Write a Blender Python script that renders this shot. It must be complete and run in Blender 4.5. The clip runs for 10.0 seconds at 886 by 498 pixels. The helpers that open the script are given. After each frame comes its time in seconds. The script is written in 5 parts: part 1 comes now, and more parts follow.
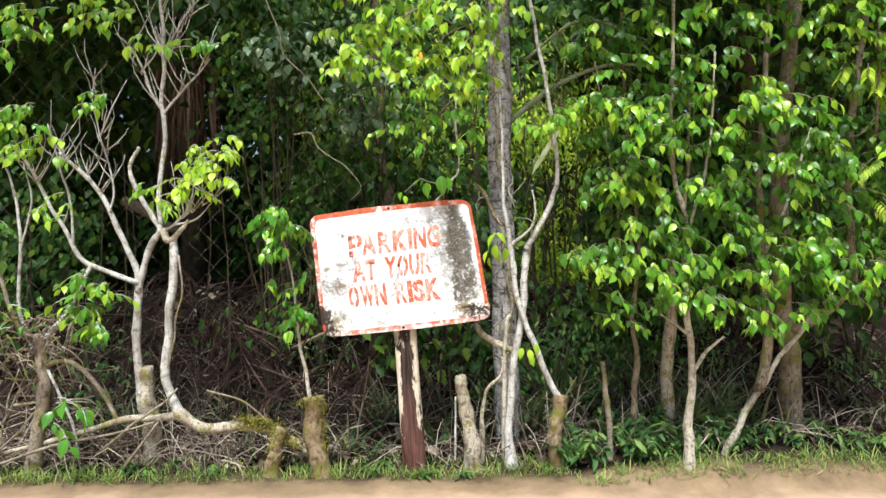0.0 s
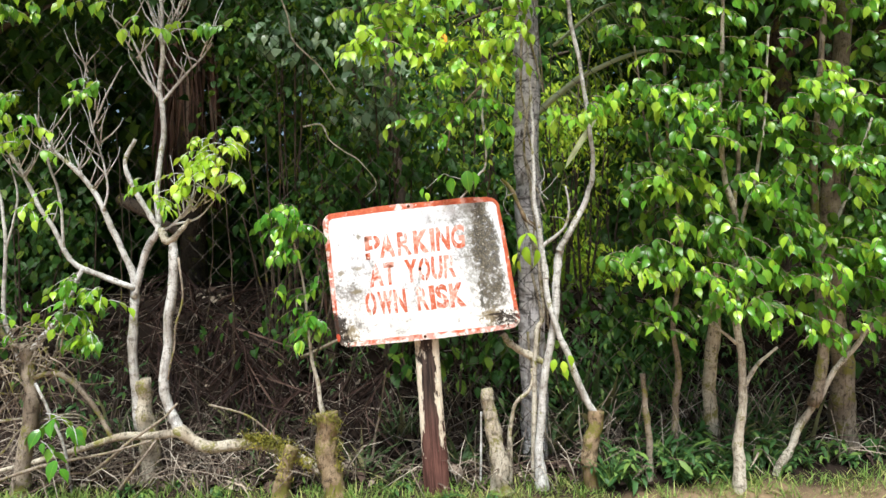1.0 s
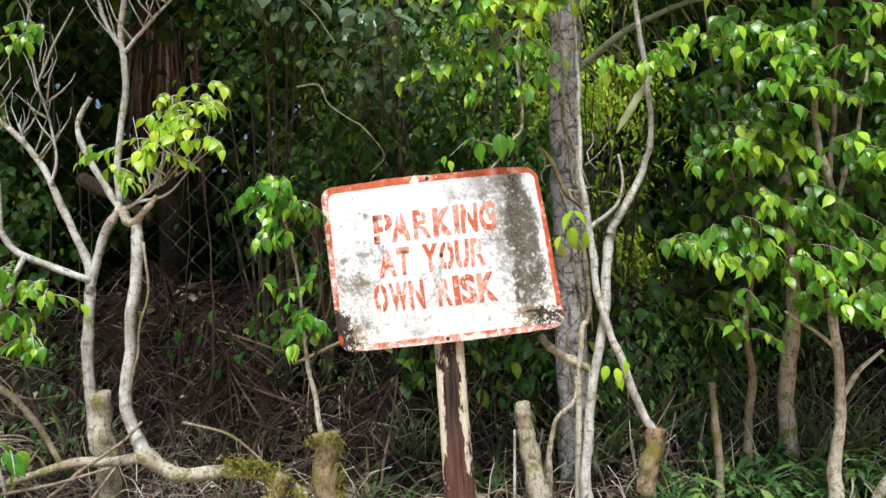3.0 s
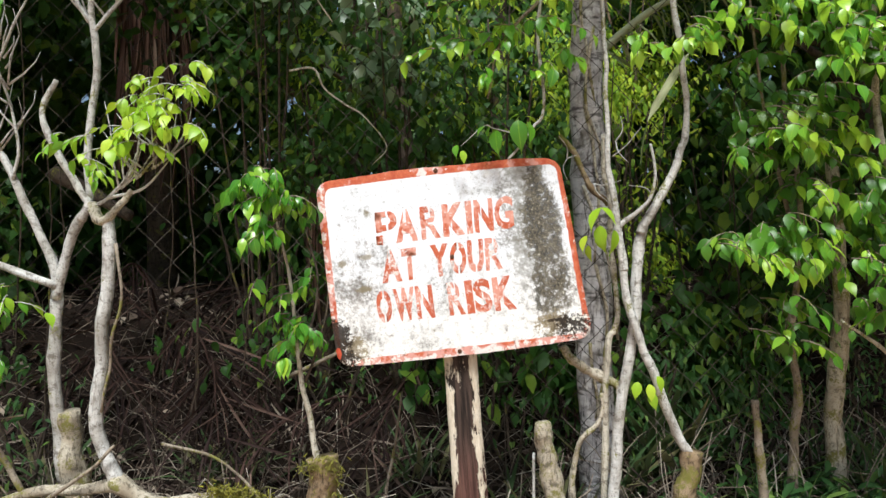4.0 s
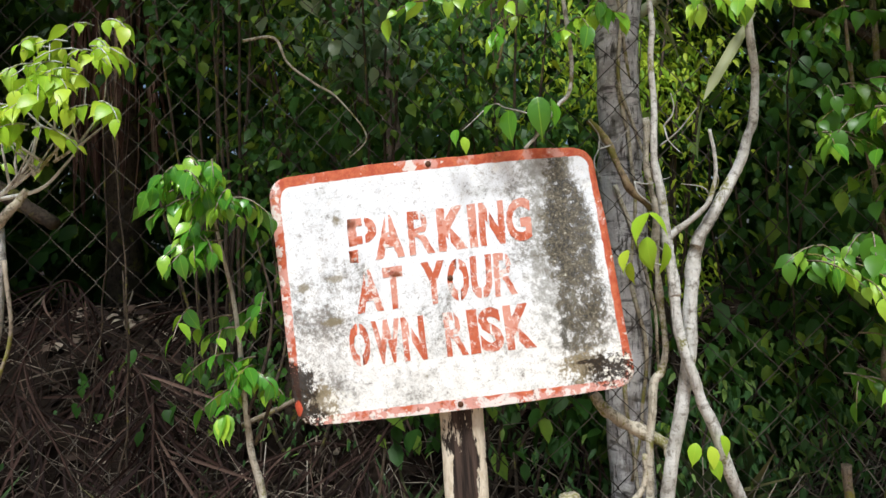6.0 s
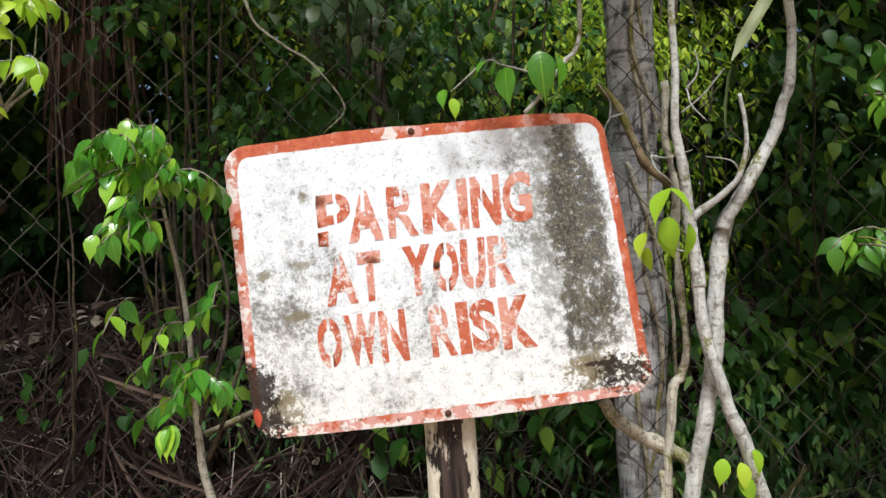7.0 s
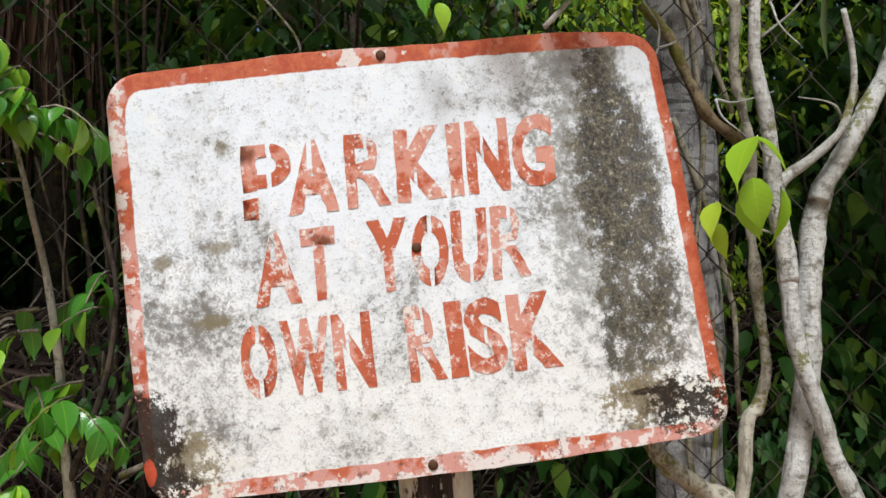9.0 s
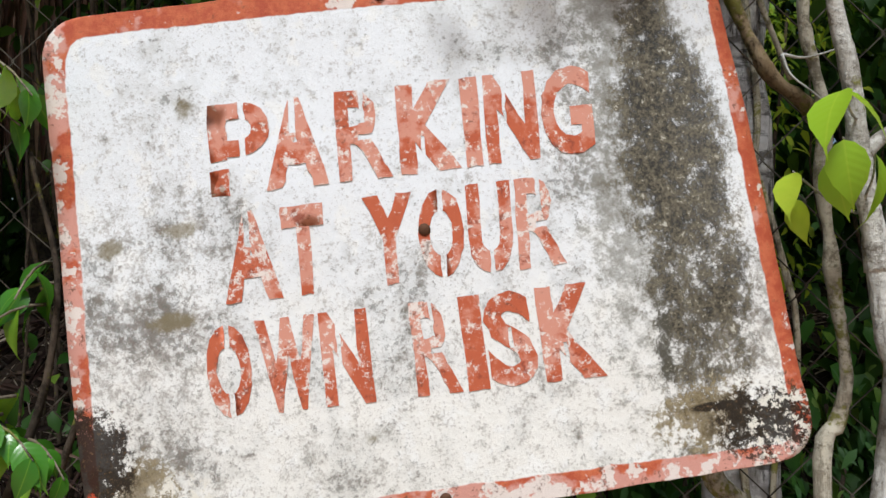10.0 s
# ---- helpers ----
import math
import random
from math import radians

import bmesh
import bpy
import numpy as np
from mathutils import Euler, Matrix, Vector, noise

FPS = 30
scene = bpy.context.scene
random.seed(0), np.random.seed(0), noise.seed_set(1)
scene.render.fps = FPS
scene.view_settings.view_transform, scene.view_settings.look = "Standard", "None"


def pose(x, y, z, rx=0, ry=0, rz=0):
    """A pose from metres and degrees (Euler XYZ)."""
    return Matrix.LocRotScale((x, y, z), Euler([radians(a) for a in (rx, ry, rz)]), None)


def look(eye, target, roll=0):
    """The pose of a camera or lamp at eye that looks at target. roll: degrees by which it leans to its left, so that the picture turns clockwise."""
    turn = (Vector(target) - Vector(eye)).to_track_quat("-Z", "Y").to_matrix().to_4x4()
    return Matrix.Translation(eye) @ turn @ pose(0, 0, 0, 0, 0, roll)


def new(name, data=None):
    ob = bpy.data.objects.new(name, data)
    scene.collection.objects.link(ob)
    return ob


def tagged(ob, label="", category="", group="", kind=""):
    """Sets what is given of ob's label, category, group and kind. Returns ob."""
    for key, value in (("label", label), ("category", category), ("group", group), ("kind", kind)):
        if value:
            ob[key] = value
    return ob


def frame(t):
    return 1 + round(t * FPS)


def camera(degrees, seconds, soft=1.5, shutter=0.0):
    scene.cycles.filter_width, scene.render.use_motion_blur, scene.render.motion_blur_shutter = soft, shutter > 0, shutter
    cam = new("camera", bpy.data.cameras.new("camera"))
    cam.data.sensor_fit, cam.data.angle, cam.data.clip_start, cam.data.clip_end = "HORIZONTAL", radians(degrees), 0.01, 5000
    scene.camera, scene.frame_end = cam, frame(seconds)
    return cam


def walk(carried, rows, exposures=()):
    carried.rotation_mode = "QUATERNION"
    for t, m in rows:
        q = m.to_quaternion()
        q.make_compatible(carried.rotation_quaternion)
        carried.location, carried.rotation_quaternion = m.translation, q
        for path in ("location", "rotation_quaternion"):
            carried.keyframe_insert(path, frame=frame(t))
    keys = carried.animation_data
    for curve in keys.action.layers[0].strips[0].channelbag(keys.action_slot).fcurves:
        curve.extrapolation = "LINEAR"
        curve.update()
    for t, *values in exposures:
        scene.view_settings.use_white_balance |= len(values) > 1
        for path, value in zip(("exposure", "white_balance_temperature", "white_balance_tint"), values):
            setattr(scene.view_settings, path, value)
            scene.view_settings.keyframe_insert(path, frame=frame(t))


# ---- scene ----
cam = camera(67.7, 10.0)
PATH = [
    (0, (0.072, -0.197, 1.341), (0.081, 1.803, 1.3), -0.8),
    (0.5, (0.002, -0.044, 1.346), (0.013, 1.955, 1.302), -0.7),
    (1, (-0.063, 0.121, 1.349), (-0.049, 2.12, 1.306), -0.8),
    (1.5, (-0.105, 0.272, 1.328), (-0.084, 2.272, 1.288), -0.9),
    (2, (-0.138, 0.43, 1.299), (-0.116, 2.43, 1.256), -0.9),
    (2.5, (-0.173, 0.587, 1.263), (-0.141, 2.587, 1.223), -0.9),
    (4, (-0.251, 1.051, 1.253), (-0.2, 3.05, 1.217), -0.9),
    (4.5, (-0.261, 1.202, 1.288), (-0.203, 3.201, 1.257), -0.9),
    (5, (-0.259, 1.356, 1.302), (-0.195, 3.355, 1.278), -0.9),
    (6.5, (-0.225, 1.78, 1.252), (-0.147, 3.778, 1.238), -0.9),
    (7, (-0.204, 1.911, 1.229), (-0.123, 3.91, 1.215), -0.8),
    (7.5, (-0.194, 2.036, 1.202), (-0.105, 4.034, 1.199), -0.9),
    (8, (-0.182, 2.16, 1.19), (-0.088, 4.158, 1.197), -0.8),
    (8.5, (-0.176, 2.275, 1.182), (-0.074, 4.273, 1.19), -0.8),
    (9, (-0.17, 2.39, 1.171), (-0.066, 4.387, 1.185), -0.7),
    (9.5, (-0.175, 2.498, 1.161), (-0.071, 4.495, 1.182), -0.8),
    (10, (-0.172, 2.593, 1.141), (-0.082, 4.591, 1.175), -0.9),
]
walk(cam, [(t, look(eye, target, roll)) for t, eye, target, roll in PATH], [(0.0, 0.62, 6200, 6), (2.5, 0.40, 6200, 6), (5.0, 0.22, 6100, 6), (8.0, 0.02, 6100, 6), (10.0, -0.20, 6100, 6)])

# ---- world, sun, exposure ----
SUN_EL, SUN_AZ = 62.0, 188.0      # degrees; azimuth clockwise from +y
world = bpy.data.worlds.new("world")
scene.world = world
world.use_nodes = True
wt = world.node_tree
sky = wt.nodes.new("ShaderNodeTexSky")
sky.sky_type, sky.sun_disc = "NISHITA", False
sky.sun_elevation, sky.sun_rotation = radians(SUN_EL), radians(SUN_AZ)
sky.air_density, sky.dust_density = 1.0, 3.0
wt.links.new(sky.outputs[0], wt.nodes["Background"].inputs[0])
wt.nodes["Background"].inputs[1].default_value = 0.08
sun_data = bpy.data.lights.new("sun", "SUN")
sun_data.energy, sun_data.angle, sun_data.color = 5.0, radians(20), (1.0, 0.98, 0.95)
sun = new("sun", sun_data)
az, el = radians(SUN_AZ), radians(SUN_EL)
toward = Vector((math.sin(az) * math.cos(el), math.cos(az) * math.cos(el), math.sin(el)))
sun.matrix_world = look(toward * 30, (0, 0, 0))


# ---- materials ----
class Nodes:
    """Small helper to write node materials as expressions."""

    def __init__(self, name):
        self.mat = bpy.data.materials.new(name)
        self.mat.use_nodes = True
        self.tree = self.mat.node_tree
        self.bsdf = self.tree.nodes["Principled BSDF"]
        self.out = self.tree.nodes["Material Output"]

    def put(self, socket, value):
        if isinstance(value, bpy.types.NodeSocket):
            self.tree.links.new(value, socket)
        elif isinstance(value, tuple) and len(value) == 3 and socket.type == "RGBA":
            socket.default_value = (*value, 1)
        else:
            socket.default_value = value

    def coord(self, which="Object"):
        return self.tree.nodes.new("ShaderNodeTexCoord").outputs[which]

    def mapped(self, vec, scale=(1, 1, 1)):
        m = self.tree.nodes.new("ShaderNodeMapping")
        self.put(m.inputs["Vector"], vec)
        m.inputs["Scale"].default_value = scale
        return m.outputs[0]

    def noise(self, vec, scale, detail=4.0, rough=0.6):
        n = self.tree.nodes.new("ShaderNodeTexNoise")
        self.put(n.inputs["Vector"], vec)
        n.inputs["Scale"].default_value, n.inputs["Detail"].default_value, n.inputs["Roughness"].default_value = scale, detail, rough
        return n.outputs["Fac"]

    def math(self, op, a, b=0.0):
        n = self.tree.nodes.new("ShaderNodeMath")
        n.operation = op
        self.put(n.inputs[0], a)
        self.put(n.inputs[1], b)
        return n.outputs[0]

    def step(self, v, lo, hi, a=0.0, b=1.0):
        n = self.tree.nodes.new("ShaderNodeMapRange")
        n.interpolation_type = "SMOOTHSTEP"
        self.put(n.inputs[0], v)
        for k, x in zip((1, 2, 3, 4), (lo, hi, a, b)):
            n.inputs[k].default_value = x
        return n.outputs[0]

    def mix(self, fac, a, b):
        n = self.tree.nodes.new("ShaderNodeMix")
        n.data_type = "RGBA"
        self.put(n.inputs[0], fac)
        self.put(n.inputs[6], a)
        self.put(n.inputs[7], b)
        return n.outputs[2]

    def split(self, vec):
        n = self.tree.nodes.new("ShaderNodeSeparateXYZ")
        self.put(n.inputs[0], vec)
        return n.outputs

    def random(self, island):
        if island:
            return self.tree.nodes.new("ShaderNodeNewGeometry").outputs["Random Per Island"]
        return self.tree.nodes.new("ShaderNodeObjectInfo").outputs["Random"]

    def bump(self, height, strength=0.4, distance=0.01):
        n = self.tree.nodes.new("ShaderNodeBump")
        n.inputs["Strength"].default_value, n.inputs["Distance"].default_value = strength, distance
        self.put(n.inputs["Height"], height)
        self.put(self.bsdf.inputs["Normal"], n.outputs[0])

    def done(self, colour, rough=0.8, spec=0.3):
        self.put(self.bsdf.inputs["Base Color"], colour)
        self.put(self.bsdf.inputs["Roughness"], rough)
        self.bsdf.inputs["Specular IOR Level"].default_value = spec
        return self.mat


def leaf_material(name, dark, mid, young, share, island, rough=0.38, glow=0.4, spec=0.45):
    """Leaf: mostly dark to mid green, a share of young yellow-green ones; light passes through the blade."""
    n = Nodes(name)
    r = n.random(island)
    r2 = n.math("FRACT", n.math("MULTIPLY", r, 17.3))
    blot = n.noise(n.coord("Object"), 26 if island else 3.0, 3)
    c = n.mix(n.math("MULTIPLY_ADD", r2, 0.8), dark, mid)
    c = n.mix(n.step(r, 1 - share - 0.08, 1 - share + 0.08), c, young)
    c = n.mix(n.step(blot, 0.45, 0.75, 0.0, 0.35), c, mid)
    if not island:
        rib = n.math("ABSOLUTE", n.split(n.coord())[1])
        c = n.mix(n.step(rib, 0.004, 0.022, 0.45, 0.0), c, young)
        ribs = n.math("SINE", n.math("MULTIPLY", n.math("ADD", n.split(n.coord())[0], n.math("MULTIPLY", rib, -0.7)), 55.0))
        n.bump(ribs, 0.035, 0.01)
    n.done(c, rough, spec)
    tr = n.tree.nodes.new("ShaderNodeBsdfTranslucent")
    n.put(tr.inputs[0], n.mix(0.5, c, young))
    mx = n.tree.nodes.new("ShaderNodeMixShader")
    mx.inputs[0].default_value = glow
    n.tree.links.new(n.bsdf.outputs[0], mx.inputs[1])
    n.tree.links.new(tr.outputs[0], mx.inputs[2])
    n.tree.links.new(mx.outputs[0], n.out.inputs[0])
    return n.mat


DARK, MID, YOUNG = (0.028, 0.095, 0.012), (0.105, 0.30, 0.022), (0.36, 0.58, 0.04)
M_LEAF = leaf_material("leaf_green", DARK, MID, YOUNG, 0.42, False, 0.30, 0.36, 0.5)
M_LEAF_YOUNG = leaf_material("leaf_young", (0.10, 0.28, 0.03), (0.22, 0.46, 0.04), (0.42, 0.62, 0.05), 0.55, False)
M_LEAF_LIME = leaf_material("leaf_lime", (0.21, 0.41, 0.02), (0.34, 0.56, 0.03), (0.50, 0.65, 0.05), 0.45, False)
M_TALL_GRASS = leaf_material("tall_grass", (0.035, 0.085, 0.03), (0.08, 0.14, 0.05), (0.26, 0.24, 0.11), 0.22, True, 0.55, 0.3, 0.25)
M_LEAF_SHRUB = leaf_material("leaf_shrub", (0.026, 0.105, 0.012), (0.075, 0.245, 0.022), (0.26, 0.46, 0.035), 0.24, False, 0.26, 0.30, 0.55)
# darker copy of the hedge leaf, shade of the crown's depth in its colour
M_FOLIAGE_SHADED = leaf_material("foliage_hedge_shaded", (0.020, 0.070, 0.010), (0.080, 0.215, 0.018), (0.26, 0.44, 0.035), 0.16, True)
# forest greens lowered so the colour itself carries the shade behind the fence
M_FOREST_SHADED = leaf_material("foliage_forest_shaded", (0.010, 0.034, 0.008), (0.038, 0.105, 0.015), (0.17, 0.27, 0.03), 0.15, True, 0.5, 0.25, 0.25)
M_BAMBOO = leaf_material("foliage_fine", (0.08, 0.18, 0.015), (0.22, 0.38, 0.025), (0.48, 0.58, 0.045), 0.36, True, 0.5, 0.4, 0.25)
M_GRASS = leaf_material("grass_blades", (0.07, 0.16, 0.03), (0.16, 0.27, 0.05), (0.42, 0.42, 0.14), 0.28, True, 0.55, 0.3, 0.25)
M_FERN = leaf_material("weed_leaf", (0.022, 0.07, 0.022), (0.06, 0.14, 0.04), (0.17, 0.27, 0.06), 0.2, True, 0.5, 0.3, 0.25)


def bark_material(name, pale, brown, dirt, moss, ring=55.0, rings_in=0.4, lichen=(0.10, 0.11, 0.018)):
    n = Nodes(name)
    p = n.coord()
    rings = n.noise(n.mapped(p, (0.35, 0.35, 1.0)), ring, 5)
    fibre = n.noise(n.mapped(p, (75, 75, 11)), 1.0, 6, 0.7)
    big = n.noise(p, 6.5, 5)
    fine = n.noise(p, 130, 5)
    c = n.mix(n.step(big, 0.42, 0.62), pale, brown)
    c = n.mix(n.step(rings, 0.52, 0.68, 0.0, rings_in), c, dirt)
    c = n.mix(n.step(fibre, 0.52, 0.66, 0.0, 0.9 - rings_in), c, dirt)
    c = n.mix(n.step(n.noise(p, 32, 7, 0.75), 0.505, 0.62, 0.0, 0.78), c, dirt)
    c = n.mix(n.step(fine, 0.53, 0.7, 0.0, 0.5), c, dirt)
    c = n.mix(n.step(n.noise(p, 17, 7, 0.75), 0.60, 0.68, 0.0, 0.7), c, pale)
    green = n.math("ADD", n.noise(p, 9, 6, 0.7), n.math("MULTIPLY", n.math("SUBTRACT", fine, 0.5), 0.3))
    c = n.mix(n.step(green, 1 - moss, 1 - moss + 0.09, 0.0, 0.9), c, n.mix(fine, lichen, (0.22, 0.20, 0.045)))
    n.bump(n.math("ADD", n.math("ADD", n.math("MULTIPLY", rings, rings_in), fibre), n.math("MULTIPLY", fine, 0.6)), 0.7, 0.008)
    return n.done(c, 0.88, 0.18)


M_BARK_PALE = bark_material("bark_pale", (0.60, 0.59, 0.56), (0.37, 0.35, 0.315), (0.14, 0.12, 0.095), 0.42, 45, 0.35)
M_BARK_BROWN = bark_material("bark_brown", (0.31, 0.26, 0.20), (0.19, 0.15, 0.11), (0.055, 0.042, 0.030), 0.48, 30, 0.15)
M_BARK_TAN = bark_material("bark_tan", (0.54, 0.50, 0.41), (0.37, 0.32, 0.25), (0.12, 0.10, 0.07), 0.45, 40, 0.3)
M_BARK_GREY = bark_material("bark_grey", (0.48, 0.43, 0.34), (0.30, 0.25, 0.18), (0.08, 0.065, 0.045), 0.48, 30, 0.12)
M_BARK_STUMP = bark_material("bark_mossy", (0.32, 0.24, 0.15), (0.20, 0.135, 0.075), (0.05, 0.034, 0.022), 0.50, 30, 0.1)
def palm_bark():
    """Grey palm bark: ring scars, upright cracks, pale lichen crusts."""
    n = Nodes("bark_palm")
    p = n.coord()
    crack = n.noise(n.mapped(p, (55, 55, 9)), 1.0, 7, 0.75)
    scar = n.noise(n.mapped(p, (9, 9, 42)), 1.0, 5, 0.65)
    crust = n.noise(p, 24, 7, 0.75)
    c = n.mix(n.step(n.noise(p, 10, 6, 0.7), 0.40, 0.60), (0.58, 0.56, 0.57), (0.33, 0.31, 0.31))
    c = n.mix(n.step(crust, 0.52, 0.60, 0.0, 0.9), c, (0.60, 0.59, 0.58))
    c = n.mix(n.step(scar, 0.54, 0.63, 0.0, 0.75), c, (0.05, 0.043, 0.040))
    c = n.mix(n.step(crack, 0.53, 0.62, 0.0, 0.85), c, (0.035, 0.030, 0.027))
    c = n.mix(n.step(n.noise(p, 5, 4), 0.56, 0.66, 0.0, 0.6), c, (0.13, 0.115, 0.09))
    n.bump(n.math("ADD", n.math("SUBTRACT", crust, crack), n.math("MULTIPLY", scar, -0.7)), 0.8, 0.015)
    return n.done(c, 0.9, 0.15)


M_BARK_PALM = palm_bark()
M_BARK_DARK = bark_material("bark_forest", (0.10, 0.075, 0.055), (0.06, 0.045, 0.035), (0.02, 0.016, 0.012), 0.44, 30, 0.2)


def dry_material(name, a, b, c3):
    n = Nodes(name)
    r = n.random(True)
    c = n.mix(n.step(r, 0.1, 0.6), a, b)
    c = n.mix(n.step(r, 0.75, 0.95), c, c3)
    c = n.mix(n.step(n.noise(n.coord(), 40, 4), 0.5, 0.8, 0, 0.5), c, a)
    return n.done(c, 0.85, 0.2)


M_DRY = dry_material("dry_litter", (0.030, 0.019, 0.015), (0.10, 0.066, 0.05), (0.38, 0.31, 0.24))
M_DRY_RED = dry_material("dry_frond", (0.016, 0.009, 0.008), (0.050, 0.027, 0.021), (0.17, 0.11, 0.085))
M_SKIRT = dry_material("hanging_dead_leaf", (0.09, 0.05, 0.04), (0.22, 0.13, 0.10), (0.36, 0.26, 0.205))
M_TWIG = dry_material("dead_twig", (0.11, 0.085, 0.065), (0.28, 0.23, 0.18), (0.52, 0.46, 0.38))


def ground_material():
    n = Nodes("sand_and_soil")
    p = n.coord()
    y = n.split(p)[1]
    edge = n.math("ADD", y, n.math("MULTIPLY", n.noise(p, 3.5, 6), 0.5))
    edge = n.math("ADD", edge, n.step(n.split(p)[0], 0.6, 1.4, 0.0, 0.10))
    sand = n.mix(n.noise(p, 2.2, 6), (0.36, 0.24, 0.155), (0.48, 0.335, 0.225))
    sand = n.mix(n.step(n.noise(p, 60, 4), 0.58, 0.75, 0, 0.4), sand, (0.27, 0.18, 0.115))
    # soil of the bank, near black: shade under the trees put into its colour
    shaded_soil = n.mix(n.noise(p, 9, 6), (0.013, 0.009, 0.007), (0.038, 0.026, 0.019))
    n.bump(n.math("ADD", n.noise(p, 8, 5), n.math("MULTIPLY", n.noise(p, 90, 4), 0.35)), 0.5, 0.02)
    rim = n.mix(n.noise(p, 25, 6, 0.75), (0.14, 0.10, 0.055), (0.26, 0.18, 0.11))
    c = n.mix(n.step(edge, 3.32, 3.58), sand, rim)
    return n.done(n.mix(n.step(edge, 3.56, 3.76), c, shaded_soil), 0.95, 0.1)


M_GROUND = ground_material()


def sign_material():
    """Weathered board paint, laid out in the board's own plane: x to the right, z up from its middle."""
    n = Nodes("sign_paint")
    p = n.coord()
    xyz = n.split(p)
    x, z = xyz[0], xyz[2]

    def add(*terms):
        total = terms[0]
        for t in terms[1:]:
            total = n.math("ADD", total, t)
        return total

    def mul(a, k):
        return n.math("MULTIPLY", a, k)

    def spot(cx, cz, rx, rz, peak=1.0):
        """A soft round patch."""
        dx = mul(n.math("SUBTRACT", x, cx), 1 / rx)
        dz = mul(n.math("SUBTRACT", z, cz), 1 / rz)
        return n.step(n.math("SQRT", add(mul(dx, dx), mul(dz, dz))), 0.0, 1.0, peak, 0.0)

    def centred(scale, detail=6, rough=0.7, stretch=None):
        return n.math("SUBTRACT", n.noise(n.mapped(p, stretch) if stretch else p, scale, detail, rough), 0.5)

    fine = centred(95, 8, 0.8)
    mid = centred(36, 8, 0.75)
    broad = centred(11, 6, 0.65)
    huge = centred(4.5, 3, 0.6)
    pepper = centred(230, 5, 0.8)
    # lime-white paint, cooler above, creamier towards the foot
    white = n.mix(n.step(add(z, mul(broad, 0.6)), -0.30, 0.10), (0.78, 0.765, 0.73), (0.76, 0.78, 0.815))
    # how mouldy each place is
    much = add(spot(-0.36, -0.085, 0.15, 0.12, 0.17), spot(-0.41, 0.03, 0.10, 0.10, 0.08), spot(-0.30, 0.05, 0.12, 0.10, 0.10), spot(-0.33, 0.17, 0.12, 0.10, 0.06),
               spot(-0.20, -0.27, 0.16, 0.07, 0.02), spot(0.24, 0.14, 0.13, 0.22, 0.15), spot(0.36, -0.15, 0.14, 0.20, 0.14), spot(-0.38, -0.24, 0.16, 0.12, 0.11), spot(0.15, 0.27, 0.20, 0.07, 0.04),
               n.step(z, -0.3, 0.25, 0.0, -0.03), mul(huge, 0.18))
    c = n.mix(n.step(add(broad, much, mul(mid, 0.5)), -0.06, 0.17, 0.0, 0.40), white, (0.40, 0.395, 0.365))
    c = n.mix(n.step(add(mid, mul(fine, 0.5), much), 0.05, 0.18, 0.0, 0.50), c, (0.23, 0.225, 0.20))
    c = n.mix(n.step(add(mid, mul(broad, 0.9), mul(much, 1.35)), 0.17, 0.30, 0.0, 0.7), c, n.mix(n.step(fine, -0.1, 0.12), (0.06, 0.055, 0.045), (0.20, 0.17, 0.11)))
    # cloudy whitewash lying over the grey
    c = n.mix(n.step(add(centred(24, 5, 0.6), mul(broad, -0.4)), 0.05, 0.14, 0.0, 0.7), c, (0.80, 0.80, 0.79))
    c = n.mix(n.step(add(fine, mul(broad, 0.45), mul(much, 0.8)), 0.075, 0.135, 0.0, 0.62), c, (0.13, 0.127, 0.115))
    c = n.mix(n.step(add(pepper, mul(mid, 0.5), mul(much, 0.6)), 0.035, 0.10, 0.0, 0.42), c, (0.24, 0.195, 0.175))
    olive = add(spot(-0.405, 0.03, 0.035, 0.025), spot(-0.315, 0.045, 0.045, 0.022), spot(-0.335, -0.07, 0.06, 0.025), spot(-0.10, -0.245, 0.03, 0.02, 0.6), spot(-0.30, 0.20, 0.03, 0.04, 0.6))
    c = n.mix(n.step(add(olive, mul(mid, 1.5), -0.35), 0.0, 0.45, 0.0, 0.75), c, (0.19, 0.155, 0.085))
    # dark run of mould below the upper right corner
    wander = add(mul(centred(7, 4), 0.085), mul(mid, 0.06))
    centre = n.step(z, -0.05, 0.30, 0.345, 0.322)
    half = n.step(z, 0.12, 0.30, 0.070, 0.028)
    off = n.math("SUBTRACT", n.math("ABSOLUTE", n.math("SUBTRACT", add(x, wander), centre)), half)
    run = n.math("MULTIPLY", n.step(off, -0.035, 0.03, 1.0, 0.0), n.step(add(z, mul(broad, 0.25)), -0.26, 0.06, 0.50, 1.0))
    halo = n.math("MULTIPLY", n.step(n.math("ABSOLUTE", n.math("SUBTRACT", add(x, wander), 0.29)), 0.02, 0.13, 1.0, 0.0), n.step(z, -0.28, 0.0, 0.35, 1.0))
    c = n.mix(mul(n.step(add(mul(halo, 0.30), mid, mul(fine, 0.7)), 0.05, 0.32, 0.0, 0.75), n.step(halo, 0.0, 0.4)), c, (0.25, 0.245, 0.22))
    grain = add(centred(60, 8, 0.85, (1.0, 1.0, 0.5)), mul(pepper, 0.6), mul(mid, 1.1), mul(broad, 0.6), mul(fine, 0.4))
    c = n.mix(mul(n.step(add(mul(run, 0.40), grain), 0.06, 0.34, 0.0, 0.95), n.step(run, 0.0, 0.3)), c, n.mix(n.step(add(mid, fine, pepper), -0.14, 0.16), (0.014, 0.011, 0.007), (0.15, 0.13, 0.09)))
    seam = spot(0.287, -0.17, 0.022, 0.10)
